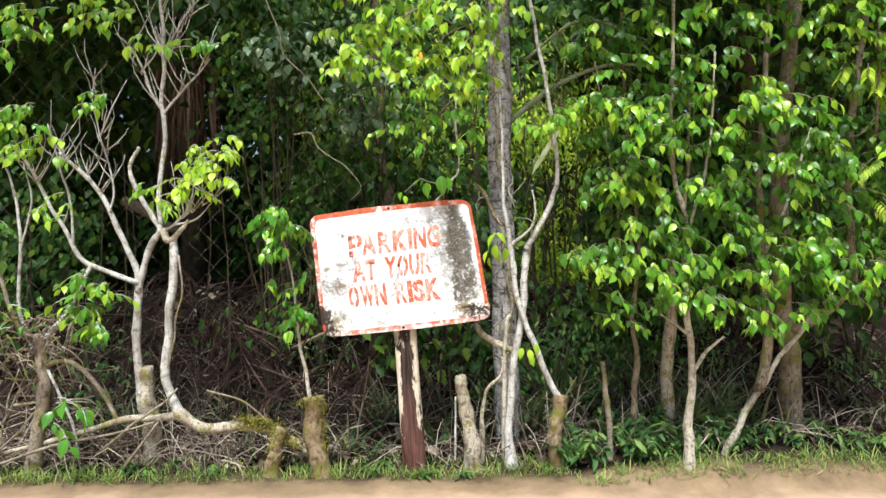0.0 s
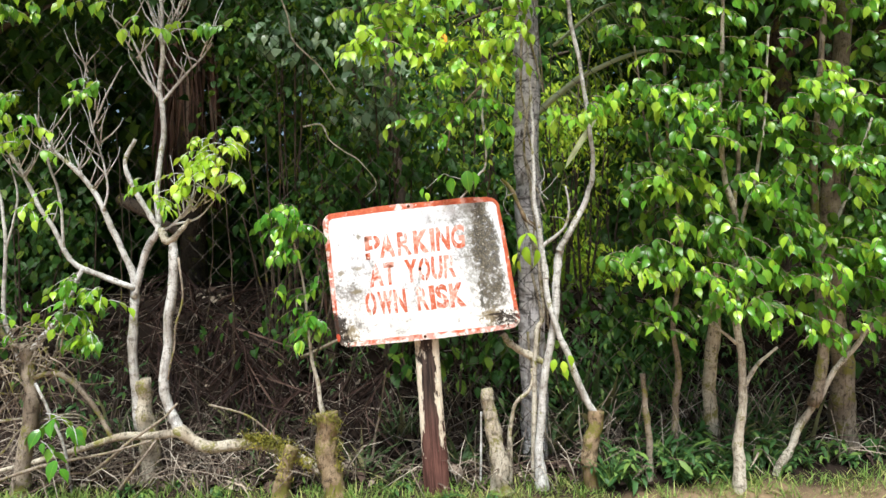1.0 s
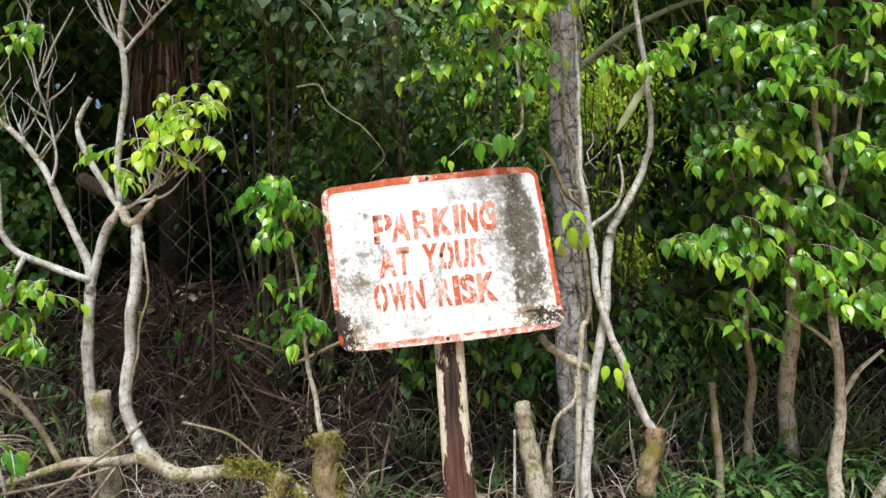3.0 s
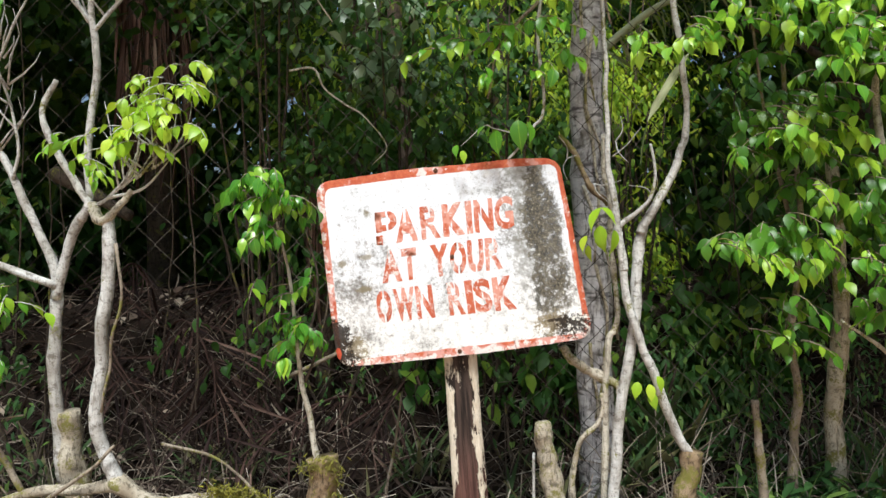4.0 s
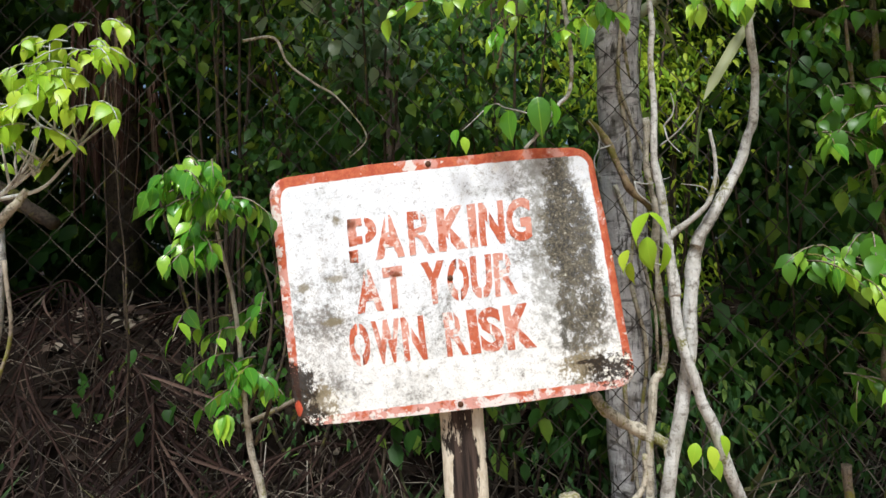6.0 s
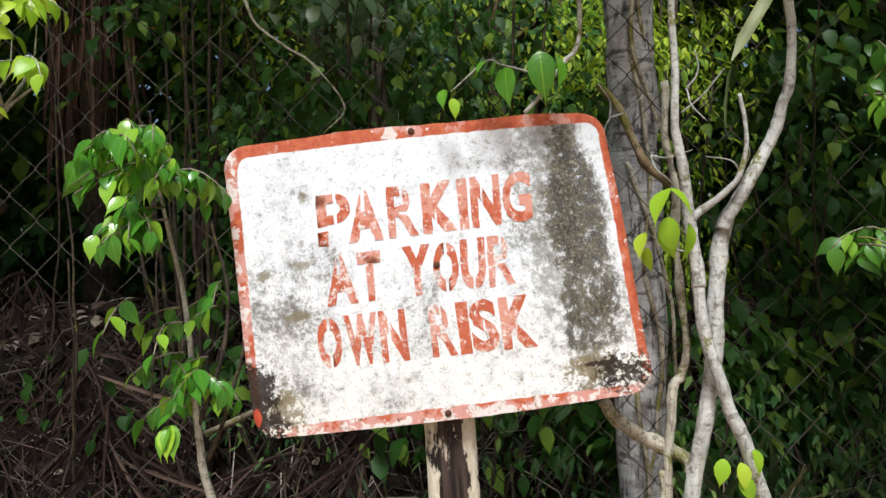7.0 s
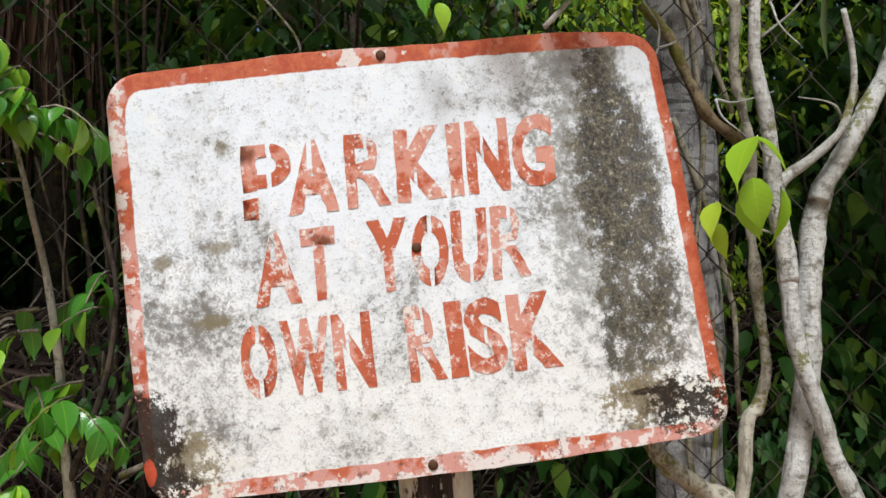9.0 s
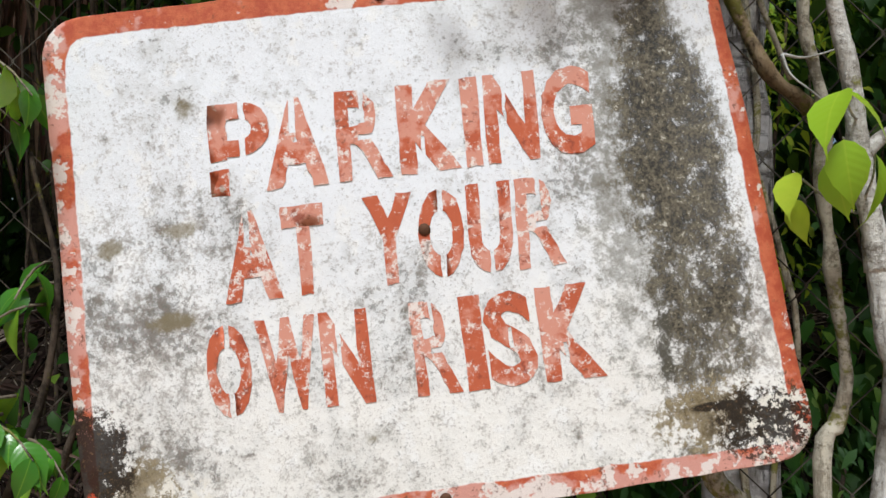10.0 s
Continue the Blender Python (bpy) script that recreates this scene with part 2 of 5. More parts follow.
    c = n.mix(mul(n.step(add(mul(seam, 0.45), grain), 0.15, 0.4, 0.0, 0.85), n.step(seam, 0.0, 0.4)), c, (0.07, 0.065, 0.05))
    # pale lichen crusts inside the run
    c = n.mix(n.math("MULTIPLY", n.step(add(fine, mul(mid, 0.6)), 0.10, 0.16), n.step(run, 0.2, 0.6, 0.0, 0.8)), c, (0.55, 0.53, 0.46))
    # red border, inside edge drawn by hand
    right = add(mul(z, -0.0557), 0.4276)
    top = add(mul(mul(x, x), -0.055), 0.3175)
    jig = mul(centred(22, 3), 0.010)
    qx = n.math("MAXIMUM", n.math("SUBTRACT", x, right), n.math("SUBTRACT", -0.442, x))
    qz = n.math("MAXIMUM", n.math("SUBTRACT", z, top), n.math("SUBTRACT", -0.317, z))
    rx, rz = n.math("MAXIMUM", add(qx, 0.03), 0.0), n.math("MAXIMUM", add(qz, 0.03), 0.0)
    d = add(n.math("SQRT", add(mul(rx, rx), mul(rz, rz))), -0.03, jig)
    red = n.mix(n.step(mid, -0.12, 0.12), (0.40, 0.075, 0.035), (0.55, 0.150, 0.070))
    worn = add(n.step(x, -0.47, -0.42, 0.16, 0.0), n.step(z, -0.35, -0.30, 0.19, 0.0), spot(-0.06, 0.335, 0.10, 0.03, 0.17), spot(0.43, 0.16, 0.03, 0.05, 0.12))
    red = n.mix(n.step(add(centred(17, 4, 0.6), worn), 0.05, 0.13, 0.0, 0.85), red, (0.60, 0.315, 0.265))
    red = n.mix(n.step(add(centred(30, 5, 0.65), mul(worn, 0.8), spot(0.09, -0.335, 0.10, 0.03, 0.10)), 0.12, 0.16, 0.0, 0.9), red, (0.72, 0.66, 0.62))
    red = n.mix(n.step(add(fine, mul(mid, 0.8), mul(worn, 0.25)), 0.09, 0.18, 0.0, 0.8), red, (0.13, 0.055, 0.035))
    c = n.mix(n.step(d, -0.0012, 0.0012), c, red)
    # rot in the two lower corners: tan, then black, then white flakes
    eaten = mul(add(mid, mul(fine, 1.3), mul(pepper, 0.5), mul(broad, 0.4)), 3.0)
    tan = n.math("MAXIMUM", spot(-0.398, -0.285, 0.085, 0.085, 1.15), spot(0.35, -0.27, 0.14, 0.07, 1.0))
    c = n.mix(mul(n.step(add(tan, eaten), 0.25, 0.65, 0.0, 0.85), n.step(tan, 0.0, 0.35)), c, n.mix(n.step(fine, -0.12, 0.12), (0.13, 0.095, 0.045), (0.30, 0.245, 0.145)))
    black = n.math("MAXIMUM", n.math("MAXIMUM", spot(-0.448, -0.235, 0.075, 0.10, 1.2), spot(-0.435, -0.315, 0.085, 0.06, 1.15)), n.math("MAXIMUM", spot(0.41, -0.285, 0.11, 0.075, 1.05), spot(0.365, -0.259, 0.075, 0.010, 1.2)))
    c = n.mix(mul(n.step(add(black, eaten), 0.18, 0.42, 0.0, 0.95), n.step(black, 0.0, 0.35)), c, n.mix(n.step(add(fine, pepper), 0.07, 0.20), (0.014, 0.009, 0.006), (0.13, 0.075, 0.035)))
    flake = n.math("MAXIMUM", spot(0.435, -0.295, 0.09, 0.075, 1.2), n.math("MAXIMUM", spot(-0.40, -0.335, 0.14, 0.035, 1.1), spot(-0.345, -0.29, 0.07, 0.06, 0.8)))
    c = n.mix(n.math("MULTIPLY", n.step(flake, 0.15, 0.5), n.step(add(centred(60, 5, 0.7), mul(pepper, 0.4)), 0.03, 0.06)), c, (0.70, 0.67, 0.60))
    c = n.mix(n.step(add(spot(-0.452, -0.288, 0.018, 0.04), mul(mid, 1.6), mul(fine, 0.6)), 0.40, 0.5, 0.0, 0.9), c, (0.52, 0.08, 0.035))
    n.bump(add(mid, mul(fine, 0.7), mul(n.step(d, -0.001, 0.001), 0.15)), 0.35, 0.005)
    return n.done(c, n.step(mid, -0.2, 0.2, 0.60, 0.85), 0.25)


M_SIGN = sign_material()


def letter_material():
    """Stencil paint: each letter a little different, bleached to pink in patches, flaked to white, dirty in specks."""
    n = Nodes("letter_paint")
    p = n.coord()
    r = n.random(False)
    c = n.mix(n.noise(p, 26, 6, 0.7), (0.36, 0.070, 0.034), (0.56, 0.150, 0.070))
    fade = n.math("ADD", n.noise(p, 13, 5, 0.65), n.math("MULTIPLY", r, 0.10))
    c = n.mix(n.step(fade, 0.50, 0.59, 0, 0.85), c, (0.60, 0.29, 0.22))
    c = n.mix(n.step(n.noise(p, 33, 6, 0.7), 0.56, 0.64, 0, 0.8), c, (0.24, 0.055, 0.032))
    flake = n.math("ADD", n.noise(p, 62, 8, 0.8), n.math("MULTIPLY", n.math("SUBTRACT", n.noise(p, 11, 3), 0.5), 0.35))
    c = n.mix(n.step(flake, 0.535, 0.59, 0, 0.85), c, (0.74, 0.70, 0.66))
    grime = n.math("ADD", n.noise(p, 90, 8, 0.8), n.math("MULTIPLY", n.math("SUBTRACT", n.noise(p, 9, 3), 0.5), 0.4))
    c = n.mix(n.step(grime, 0.57, 0.66, 0, 0.7), c, (0.11, 0.055, 0.04))
    return n.done(c, 0.75, 0.2)


M_LETTER = letter_material()


def post_material():
    """Timber with peeling cream paint on its edges and old red paint on its foot."""
    n = Nodes("post_paint")
    p = n.coord()
    grain = n.noise(n.mapped(p, (60, 60, 3.0)), 1.0, 7, 0.7)
    peel = n.noise(n.mapped(p, (22, 22, 5.5)), 1.0, 7, 0.7)
    chip = n.noise(n.mapped(p, (60, 60, 18)), 1.0, 6, 0.75)
    q = n.split(p)
    x, z = q[0], q[2]
    wood = n.mix(n.step(grain, 0.35, 0.65), (0.014, 0.010, 0.008), (0.072, 0.048, 0.038))
    redp = n.mix(n.step(grain, 0.35, 0.65), (0.045, 0.019, 0.015), (0.15, 0.070, 0.055))
    c = n.mix(n.step(n.math("ADD", z, n.math("MULTIPLY", peel, 0.6)), 0.55, 1.05), redp, wood)
    edge = n.step(n.math("ABSOLUTE", n.math("ADD", x, 0.004)), 0.018, 0.048, 0.0, 0.22)
    keep = n.math("ADD", n.math("ADD", peel, n.math("MULTIPLY", n.math("SUBTRACT", chip, 0.5), 0.35)), edge)
    keep = n.math("ADD", keep, n.step(z, 0.15, 0.75, -0.17, -0.01))
    c = n.mix(n.step(keep, 0.60, 0.645), c, n.mix(n.step(chip, 0.4, 0.65), (0.68, 0.61, 0.49), (0.50, 0.42, 0.31)))
    n.bump(n.math("ADD", grain, n.step(keep, 0.60, 0.65)), 0.6, 0.005)
    return n.done(c, 0.85, 0.2)


M_POST = post_material()


def plain_material(name, a, b, scale, rough, metal=0.0):
    n = Nodes(name)
    n.bsdf.inputs["Metallic"].default_value = metal
    return n.done(n.mix(n.noise(n.coord(), scale, 6), a, b), rough, 0.3)


M_MOSS = bark_material("moss", (0.30, 0.27, 0.035), (0.17, 0.16, 0.022), (0.05, 0.05, 0.015), 0.55, 90, 0.2)
def wire_material():
    n = Nodes("rusty_wire")
    p = n.coord()
    c = n.mix(n.step(n.noise(p, 4.0, 4), 0.46, 0.58), (0.022, 0.018, 0.014), (0.13, 0.115, 0.095))
    return n.done(n.mix(n.step(n.noise(p, 45, 5), 0.5, 0.62, 0.0, 0.6), c, (0.06, 0.032, 0.02)), 0.65, 0.3)


M_WIRE = wire_material()
M_NAIL = plain_material("rusty_nail", (0.05, 0.025, 0.015), (0.14, 0.06, 0.03), 200, 0.7, 0.4)


# ---- mesh helpers ----
def link(name, me, material, parent=None, label="", smooth=True):
    me.materials.append(material)
    if smooth:
        me.shade_smooth()
    ob = new(name, me)
    if parent is not None:
        ob.parent = parent
    if label:
        ob["label"] = label
    return ob


def thing(name, at, label, category, group="", kind=""):
    ob = new(name)
    ob.empty_display_size = 0.1
    ob.matrix_world = Matrix.Translation(at)
    return tagged(ob, label, category, group, kind)


def smooth_path(points, steps=5):
    """Catmull-Rom through the points."""
    p = [np.array(q, float) for q in points]
    p = [2 * p[0] - p[1]] + p + [2 * p[-1] - p[-2]]
    out = []
    for i in range(1, len(p) - 2):
        for k in range(steps):
            t = k / steps
            out.append(0.5 * (2 * p[i] + (p[i + 1] - p[i - 1]) * t + (2 * p[i - 1] - 5 * p[i] + 4 * p[i + 1] - p[i + 2]) * t * t + (3 * p[i] - p[i - 1] - 3 * p[i + 1] + p[i + 2]) * t ** 3))
    out.append(p[-2])
    return np.array(out)


def tube_data(path, radii, sides, rough=0.0):
    """Vertices and faces of a closed tube with uneven girth."""
    path = np.asarray(path, float)
    n = len(path)
    tang = np.gradient(path, axis=0)
    tang /= np.linalg.norm(tang, axis=1)[:, None] + 1e-9
    verts, faces = [], []
    ref = np.array((0.31, 1.0, 0.17))
    for i in range(n):
        a = np.cross(tang[i], ref)
        a /= np.linalg.norm(a) + 1e-9
        b = np.cross(tang[i], a)
        for k in range(sides):
            th = 2 * math.pi * k / sides
            r = radii[i]
            if rough:
                q = path[i] + r * (a * math.cos(th) + b * math.sin(th))
                r *= 1 + 0.8 * rough * noise.noise(Vector(q * 13)) + 0.5 * rough * noise.noise(Vector(q * 45)) + 0.35 * rough * noise.noise(Vector(q * 120))
            verts.append(path[i] + r * (a * math.cos(th) + b * math.sin(th)))
    for i in range(n - 1):
        for k in range(sides):
            j = (k + 1) % sides
            faces.append((i * sides + k, i * sides + j, (i + 1) * sides + j, (i + 1) * sides + k))
    faces.append(tuple(range(sides))[::-1])
    faces.append(tuple((n - 1) * sides + k for k in range(sides)))
    return verts, faces


def mesh_of(name, verts, faces):
    me = bpy.data.meshes.new(name)
    me.from_pydata([tuple(v) for v in verts], [], faces)
    me.update()
    return me


def limb(name, parent, points, r0, r1, material, sides=10, rough=0.22, label="", wobble=0.012, flare=0.0):
    """One limb of a tree, as a part."""
    path = smooth_path(points, 6)
    for i, q in enumerate(path):
        w = min(1.0, i / 4, (len(path) - 1 - i) / 4)
        path[i] = q + w * wobble * np.array([noise.noise(Vector(q * 7)), noise.noise(Vector(q * 7 + 9)), 0])
    t = np.linspace(0, 1, len(path))
    thin = 0.67 if material in (M_BARK_PALE, M_BARK_TAN) else 0.78 if material == M_BARK_BROWN else 1.0
    radii = thin * (r0 + (r1 - r0) * t) + flare * np.maximum(0, 1 - 6 * t) ** 2
    base = np.array(parent.matrix_world.translation) if parent else np.zeros(3)
    verts, faces = tube_data(path, radii, sides, rough)
    return link(name, mesh_of(name, [v - base for v in verts], faces), material, parent, label)


def leaf_template(stations, fold, curl):
    """A leaf along +x with a folded blade and a drip tip: stations of (length, half width)."""
    verts, faces = [(0, 0, 0)], []
    rows = []
    for s, w in stations:
        z = -curl * s * s
        verts += [(s, w, z + fold * w), (s, 0, z), (s, -w, z + fold * w)]
        rows.append(len(verts) - 3)
    verts.append((1, 0, -curl * 1.15))
    a = rows[0]
    faces += [(0, a + 1, a), (0, a + 2, a + 1)]
    for a, b in zip(rows, rows[1:]):
        faces += [(a, a + 1, b + 1, b), (a + 1, a + 2, b + 2, b + 1)]
    tip = len(verts) - 1
    a = rows[-1]
    faces += [(a, a + 1, tip), (a + 1, a + 2, tip)]
    return np.array(verts, float), faces


OVATE = leaf_template([(0.07, 0.13), (0.22, 0.25), (0.42, 0.295), (0.63, 0.225), (0.80, 0.095), (0.90, 0.025)], 0.22, 0.45)
SIMPLE = leaf_template([(0.25, 0.26), (0.6, 0.27)], 0.25, 0.25)
LANCE = leaf_template([(0.3, 0.10), (0.65, 0.085)], 0.3, 0.2)


def leaf_frame(at, azimuth, droop, roll, size):
    """Pose of a leaf: it points out along azimuth and sinks by droop."""
    d = np.array((math.cos(azimuth) * math.cos(droop), math.sin(azimuth) * math.cos(droop), -math.sin(droop)))
    w = np.array((-math.sin(azimuth), math.cos(azimuth), 0.0))
    n = np.cross(d, w)
    w, n = w * math.cos(roll) + n * math.sin(roll), n * math.cos(roll) - w * math.sin(roll)
    return np.array(at, float), np.stack([d, w, n]) * size


def joined(name, template, frames, material, parent=None, base=(0, 0, 0), smooth=True, label=""):
    """Many leaves in one mesh."""
    tv, tf = template
    count, nv = len(frames), len(tv)
    verts = np.concatenate([(tv @ axes + (at - np.array(base))) for at, axes in frames])
    faces = [tuple(i * nv + k for k in f) for i in range(count) for f in tf]
    me = bpy.data.meshes.new(name)
    me.from_pydata(verts.tolist(), [], faces)
    me.update()
    return link(name, me, material, parent, label, smooth)


LEAF_MESHES = {}


def leaf_parts(frames, parent, material, template=OVATE, name="leaf"):
    """Each leaf an object of its own on one mesh."""
    key = (material.name, id(template))
    if key not in LEAF_MESHES:
        me = mesh_of("leaf", template[0], template[1])
        me.materials.append(material)
        me.shade_smooth()
        LEAF_MESHES[key] = me
    base = np.array(parent.matrix_world.translation)
    for at, axes in frames:
        ob = new(name, LEAF_MESHES[key])
        m = Matrix([[*axes[:, i], (at - base)[i]] for i in range(3)] + [[0, 0, 0, 1]])
        ob.parent = parent
        ob.matrix_local = m


def sprays(rng, centre, reach, count, leaves, size, toward=None):
    """Drooping sprays of leaves inside an ellipsoid: leaf poses and twig lines."""
    frames, twigs = [], []
    for k in range(count):
        # in a large crown the sprays come in bunches with gaps between
        while k % (4 if count > 25 else 1) == 0:
            bunch = np.array([rng.uniform(-1, 1) for _ in range(3)])
            if bunch @ bunch < 1:
                break
        q = bunch + np.array([rng.gauss(0, 0.13) for _ in range(3)]) * (count > 25)
        start = np.array(centre) + q * np.array(reach)
        a = rng.uniform(0, 2 * math.pi) if toward is None else toward + rng.gauss(0, 0.9)
        length = rng.uniform(0.07, 0.17) * size / 0.061
        line = []
        for k in range(5):
            s = k / 4
            line.append(start + np.array((math.cos(a) * s * length, math.sin(a) * s * length, length * (0.12 * s - 0.55 * s * s))))
        twigs.append(line)
        n = max(2, round(rng.gauss(leaves, 1)))
        for k in range(n):
            s = (k + 0.6) / n
            i = min(3, int(s * 4))
            at = line[i] + (line[i + 1] - line[i]) * (s * 4 - i)
            side = a + (1 if k % 2 else -1) * rng.uniform(0.1, 1.35)
            frames.append(leaf_frame(at, side, rng.uniform(0.35, 1.2), rng.gauss(0, 0.45), size * rng.uniform(0.6, 1.2)))
    return frames, twigs


def twig_mesh(name, lines, parent, material, r0=0.0028, r1=0.0012, label=""):
    verts, faces = [], []
    base = np.array(parent.matrix_world.translation) if parent else np.zeros(3)
    for line in lines:
        v, f = tube_data(np.array(line), np.linspace(r0, r1, len(line)), 4)
        o = len(verts)
        verts += [x - base for x in v]
        faces += [tuple(i + o for i in g) for g in f]
    ob = link(name, mesh_of(name, verts, faces), material, parent, label)
    ob["kind"] = "stuff"
    return ob


def moss_fuzz(parent, points, reach, count):
    """Ragged moss: tiny blades along a line."""
    path = smooth_path(points, 8)
    fr = []
    for _ in range(count):
        q = path[rng.randrange(len(path))] + np.array([rng.gauss(0, 0.5) for _ in range(3)]) * reach
        fr.append(leaf_frame(q, rng.uniform(0, 2 * math.pi), rng.uniform(-1.2, 1.2), rng.uniform(-1, 1), rng.uniform(0.012, 0.03)))
    joined("moss", LANCE, fr, M_MOSS, parent, np.array(parent.matrix_world.translation), True, "ragged yellow-green moss")["kind"] = "stuff"


rng = random.Random(21)

# ---- ground ----
def ground_height(x, y):
    h = 0.03 * noise.noise(Vector((x * 0.7, y * 0.7, 0))) * min(1, max(0, (y - 2.5)))
    if y > 3.35:
        t = min(1, (y - 3.35) / 0.35)
        h += 0.035 * t * t * (3 - 2 * t) + 0.03 * t * noise.noise(Vector((x * 4, y * 4, 2)))
    if y > 3.95:
        t = min(1, (y - 3.95) / 1.7)
        h += 0.78 * t * t * (3 - 2 * t) * (1 + 0.25 * noise.noise(Vector((x * 1.1, y * 1.1, 5))))
        h += 0.10 * min(1, (y - 3.95) * 2) * noise.noise(Vector((x * 3.5, y * 3.5, 8)))
    if x > 0.7 and y > 3.0:
        a, c = min(1, (x - 0.7) / 0.7), min(1, max(0, (y - 3.16) / 0.16))
        h += 0.085 * a * a * (3 - 2 * a) * c * c * (3 - 2 * c)
    if y < 3.3:
        h += 0.008 * noise.noise(Vector((x * 2.5, y * 5, 3)))
    return h


def build_ground():
    xs = [-600, -200, -70, -25, -12, -8, *np.arange(-6, 6.01, 0.09).tolist(), 8, 12, 25, 70, 200, 600]
    ys = [-600, -200, -70, -25, -12, -6, -3, -1, 0.5, *np.arange(1.5, 6.6, 0.06).tolist(), 7, 8, 10, 14, 25, 70, 200, 600]
    verts = [(x, y, ground_height(x, y) if abs(x) < 9 else (0.7 if y > 5.5 else 0.0)) for y in ys for x in xs]
    w = len(xs)
    faces = [(j * w + i, j * w + i + 1, (j + 1) * w + i + 1, (j + 1) * w + i) for j in range(len(ys) - 1) for i in range(w - 1)]
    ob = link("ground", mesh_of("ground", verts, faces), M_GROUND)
    tagged(ob, "pale orange sandy road edge rising to a litter bank darkened for shade", "ground", kind="structure")


build_ground()


# ---- the sign ----
SIGN_AT = Vector((-0.15, 3.45, 1.17))
LEAN_BACK, SIGN_ROLL = 0.06, radians(5.6)
_v = Vector((0, LEAN_BACK, 1)).normalized()
_u = Vector((1, 0, 0))
SU = _u * math.cos(SIGN_ROLL) + _v * math.sin(SIGN_ROLL)
SV = _v * math.cos(SIGN_ROLL) - _u * math.sin(SIGN_ROLL)
SN = SV.cross(SU)
SIGN_M = Matrix([[SU[i], SN[i], SV[i], SIGN_AT[i]] for i in range(3)] + [[0, 0, 0, 1]])
HALF_W, HALF_H, CORNER = 0.452, 0.338, 0.052
# the board is out of square and hand cut: its edges as (along, across)
EDGE_TOP = ((-0.47, 0.335), (-0.278, 0.341), (-0.187, 0.347), (-0.06, 0.348), (0.09, 0.343), (0.28, 0.344), (0.36, 0.338), (0.43, 0.331))
EDGE_BOTTOM = ((-0.46, -0.338), (-0.25, -0.344), (0.05, -0.349), (0.28, -0.344), (0.47, -0.338))
EDGE_RIGHT = ((-0.34, 0.470), (-0.282, 0.468), (-0.235, 0.462), (0.0, 0.449), (0.131, 0.442), (0.247, 0.431), (0.34, 0.426))
EDGE_LEFT = ((-0.34, -0.458), (-0.19, -0.464), (0.10, -0.467), (0.34, -0.470))


def along(edge, at):
    return float(np.interp(at, [q[0] for q in edge], [q[1] for q in edge]))


def board_point(u, v):
    """Where the flat rectangle's point (u, v) comes to lie on the board."""
    a, b = (u / HALF_W + 1) / 2, (v / HALF_H + 1) / 2
    x0, z0 = u * 1.02, v * 1.02
    return (along(EDGE_LEFT, z0) * (1 - a) + along(EDGE_RIGHT, z0) * a, along(EDGE_BOTTOM, x0) * (1 - b) + along(EDGE_TOP, x0) * b)


def quad_map(a, b, tl, tr, br, bl):
    """Point at fractions a (left to right) and b (bottom to top) of a quadrilateral."""
    return tuple((bl[i] * (1 - a) + br[i] * a) * (1 - b) + (tl[i] * (1 - a) + tr[i] * a) * b for i in range(2))


def board_bow(u, v):
    return 0.006 * math.sin(u * 5 + 1.0) * (0.4 + v) + 0.0035 * noise.noise(Vector((u * 6, v * 6, 1)))


